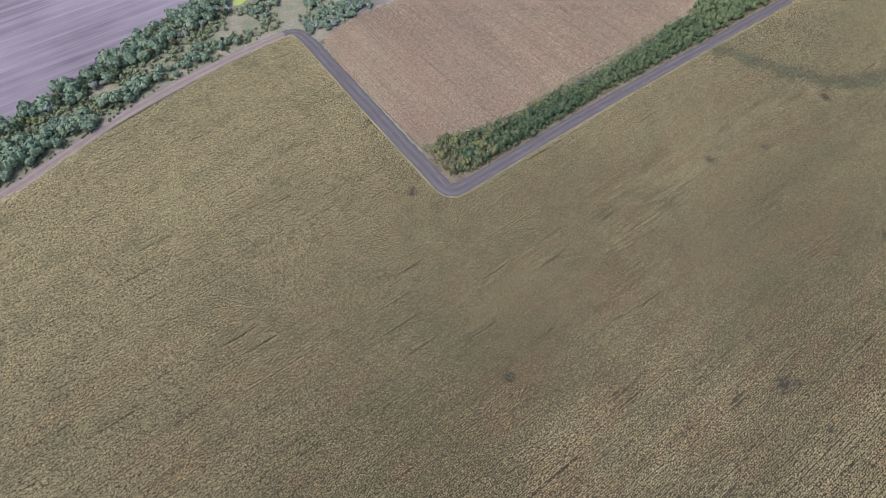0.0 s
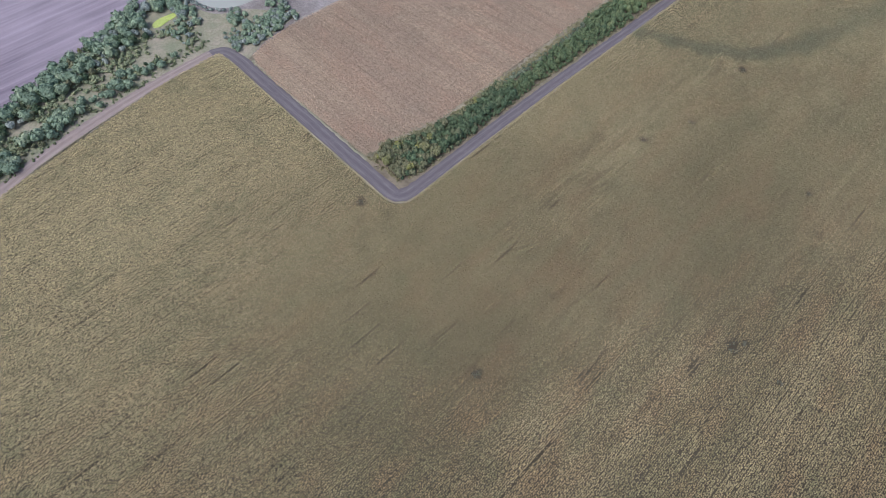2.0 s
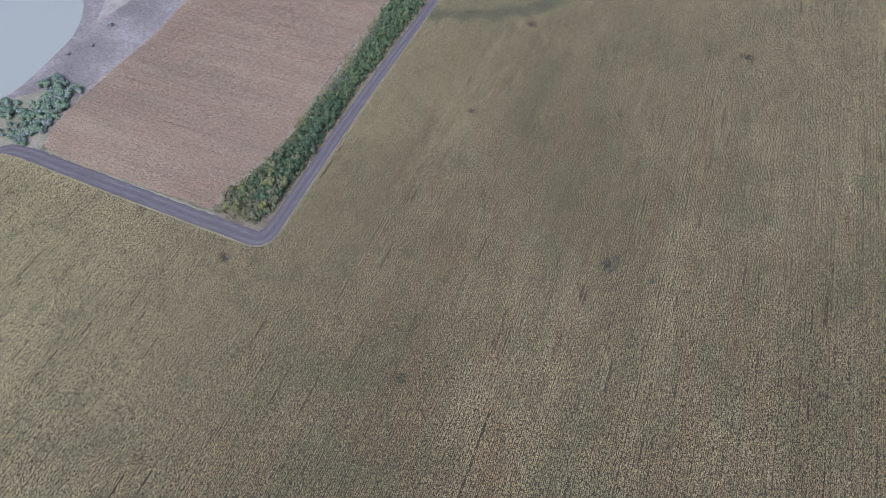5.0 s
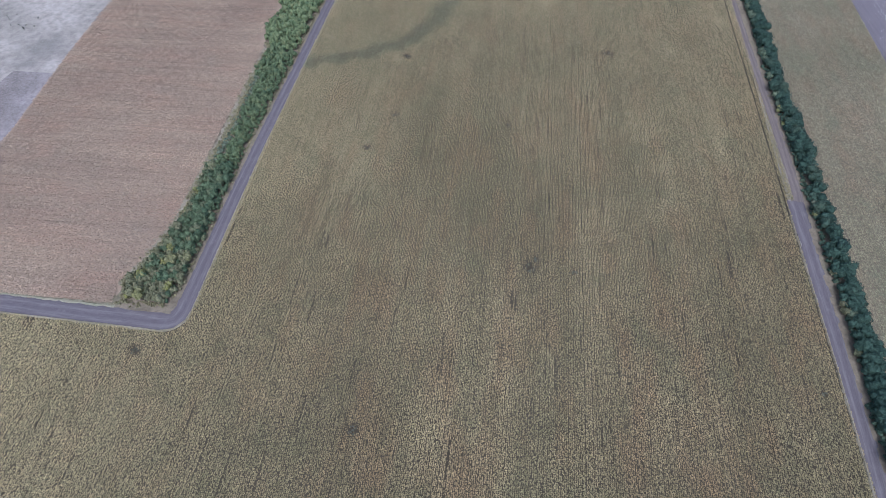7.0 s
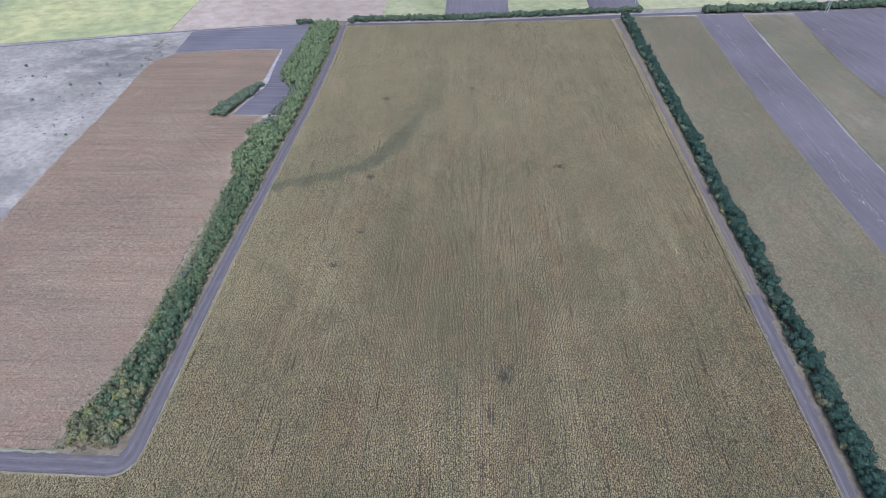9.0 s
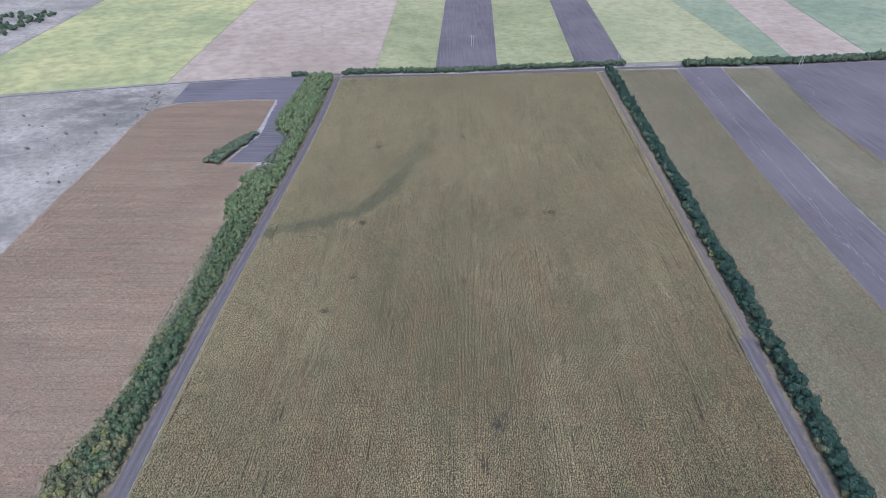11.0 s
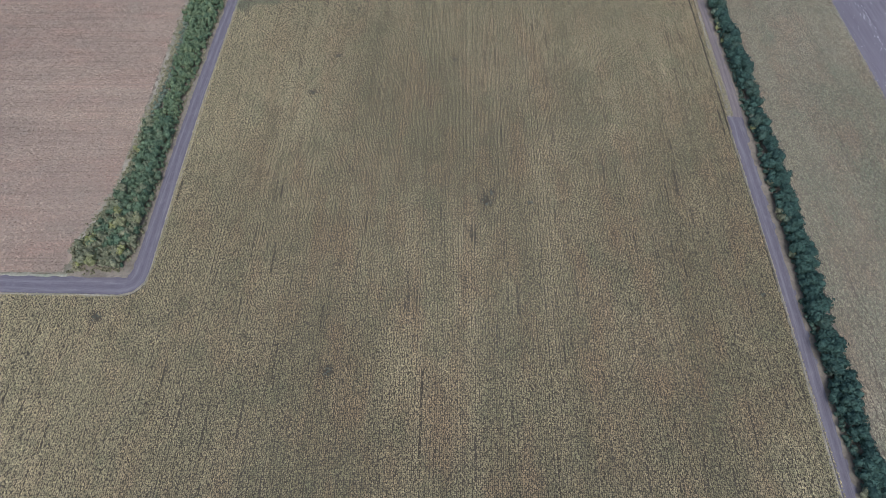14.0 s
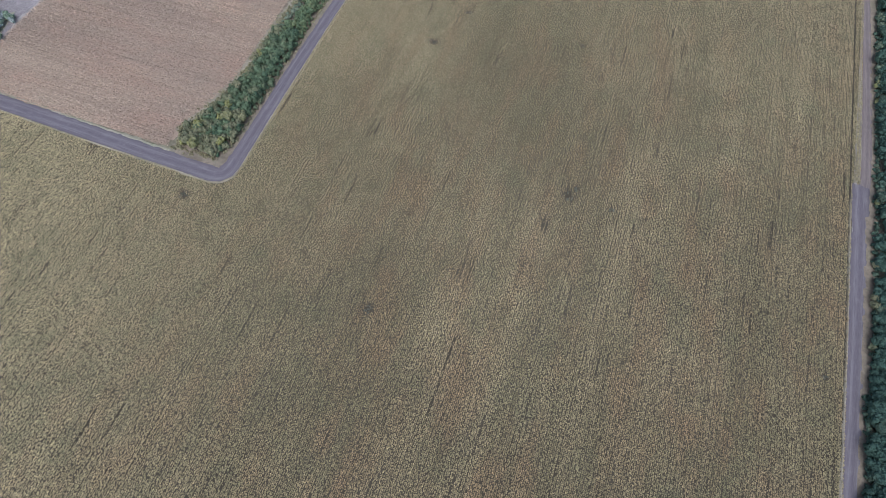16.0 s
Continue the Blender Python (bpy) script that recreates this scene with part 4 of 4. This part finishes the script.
# northern windbreaks and the copse
thicket("windbreak_north", [(x, track_y(x) + 1 + rng.normal(0, 0.8), rng.uniform(3, 4.2), rng.uniform(4.8, 7)) for x in np.arange(-113, 212, 2.7)], M_LEAF_NORTH, "long green windbreak of trees beyond the field", "trees", 5, 90, 0.8)
thicket("windbreak_northeast", [(x + rng.normal(0, 1), track_y(x) - 9 + dy + rng.normal(0, 1), rng.uniform(3.2, 4.6), rng.uniform(5.5, 9)) for x in np.arange(282, 700, 3.6) for dy in (-3, 3)], M_LEAF_NORTH, "long dense windbreak beside ploughed land", "trees", 5, 70, 0.85)
thicket("windbreak_corner", [(x, 596 + rng.normal(0, 1), 3.0, 5.0) for x in np.arange(-172, -154, 3.0)], M_LEAF_NORTH, "short row of trees beside the track", "trees", 5, 70, 0.8)
thicket("village_trees", [(rng.uniform(-680, -600), rng.uniform(640, 880), rng.uniform(3, 5), rng.uniform(5, 9)) for _ in range(160)], M_LEAF_NORTH, "distant trees of a village", "trees", 4, 40, 0.9)
for t in np.linspace(0, 1, 17):
    for dx in (-4.2, -0.4, 3.6) if t < 0.8 else (-2.0, 2.0):
        plant("copse", -187.5 + 17.5 * t + dx * (1.0 - 0.3 * t) + rng.normal(0, 0.5), 386 + 51 * t + rng.normal(0, 1.2), rng.uniform(0.85, 1.1) - 0.25 * t, rng, "copse trees")


# ---- small things ----
def weed_patch(x, y, r, seed):
    """A few ragged clumps of weeds of different height."""
    rng = np.random.default_rng(seed)
    vs, fs, base = [], [], 0
    for _ in range(int(5 * r)):
        a, d = rng.uniform(0, 6.283), r * 0.85 * math.sqrt(rng.random())
        v, f = crown_shape(rng, rng.uniform(0.3, 0.65), -0.1, rng.uniform(0.3, 0.95), 2, 10, 0.22)
        vs.append(v + [d * math.cos(a), d * math.sin(a), 0])
        fs.append(f + base)
        base += len(v)
    ob = mesh_object("weed_patch", np.concatenate(vs), np.concatenate(fs), M_WEED)
    ob.location = (x, y, 0.0)
    return tagged(ob, "dark weed patch where the crop is missing", "weeds", "weed patches", "stuff")


for i, (x, y, r) in enumerate(WEED_SPOTS):
    weed_patch(x, y, r, 200 + i)


def straw_litter():
    rng = np.random.default_rng(33)
    verts, faces = [], []

    def scrap(x, y, length, width, turn):
        n, b = 7, len(verts)
        for i in range(n):
            a = 6.283 * i / n
            k = rng.uniform(0.6, 1.2)
            u, v = math.cos(a) * length * k, math.sin(a) * width * k
            verts.append((x + u * math.cos(turn) - v * math.sin(turn), y + u * math.sin(turn) + v * math.cos(turn), 0.03))
        verts.append((x, y, 0.22))
        for i in range(n):
            faces.append((b + i, b + (i + 1) % n, b + n))

    for y in np.arange(150, 600, 2.2):
        west = float(np.interp(y, [120, 223, 303, 405, 484, 628], [236, 239.5, 243.8, 250, 257, 270]))
        if rng.random() < 0.75:
            scrap(west + 16.5 + 0.5 * math.sin(y * 0.05) + rng.normal(0, 0.25), y, rng.uniform(0.5, 1.5), rng.uniform(0.05, 0.14), 1.53 + rng.normal(0, 0.04))
        for _ in range(3):
            scrap(west + rng.uniform(2, 43), y + rng.uniform(-1, 1), rng.uniform(0.12, 0.45), rng.uniform(0.06, 0.2), rng.uniform(0, 3))
    for _ in range(190):
        t = rng.uniform(0, 1) ** 0.8
        y = 130 + 470 * t
        west = float(np.interp(y, [120, 223, 303, 405, 484, 628], [236, 239.5, 243.8, 250, 257, 270]))
        if rng.random() < 0.6:
            scrap(west + 16 + rng.normal(0, 2.0), y, rng.uniform(0.5, 2.4), rng.uniform(0.07, 0.20), 1.52 + rng.normal(0, 0.06))
        else:
            scrap(west + rng.uniform(3, 42), y, rng.uniform(0.3, 1.1), rng.uniform(0.08, 0.26), 1.5 + rng.normal(0, 0.5))
    for _ in range(40):
        y = rng.uniform(430, 632)
        scrap(float(np.interp(y, [430, 632], [362, 398])) + rng.normal(0, 5), y, rng.uniform(0.4, 1.3), rng.uniform(0.1, 0.3), rng.uniform(1.0, 2.2))
    return tagged(mesh_object("straw_litter", verts, faces, M_STRAW), "bleached white straw scraps on ploughed soil", "straw", kind="stuff")


straw_litter()


def utility_pole(seed):
    """A concrete pole of two legs with a crossarm and insulators."""
    root = tagged(new("utility_pole"), "grey concrete two-legged power line pole", "utility pole", "power line poles")

    def post(name, a, b, r0, r1, n=8):
        a, b = Vector(a), Vector(b)
        q = (b - a).to_track_quat("Z", "Y").to_matrix()
        verts = []
        for p, r in ((a, r0), (b, r1)):
            for i in range(n):
                t = 6.283 * i / n
                verts.append(p + q @ Vector((r * math.cos(t), r * math.sin(t), 0)))
        faces = [(i, (i + 1) % n, n + (i + 1) % n, n + i) for i in range(n)] + [tuple(range(n, 2 * n))]
        ob = mesh_object(name, verts, faces, M_POST)
        ob.parent = root

    post("leg", (-1.7, 0, -0.5), (-1.5, 0, 14), 0.28, 0.18)
    post("leg", (1.7, 0, -0.5), (1.5, 0, 14), 0.28, 0.18)
    post("crossarm", (-4.2, 0, 13.2), (4.2, 0, 13.2), 0.14, 0.14)
    post("brace", (-1.6, 0, 8), (1.6, 0, 12.8), 0.08, 0.08)
    for x in (-4, 0, 4):
        post("insulator", (x, 0, 13.1), (x, 0, 12.0), 0.1, 0.07, 6)
    return root


pole = utility_pole(1)
pole.matrix_basis = pose(-170, 762, 0, 0, 0, 8)
for x, y in ((34, 714), (214, 670), (418, 637)):
    copy_thing(pole, pose(x, y, 0, 0, 0, 8))
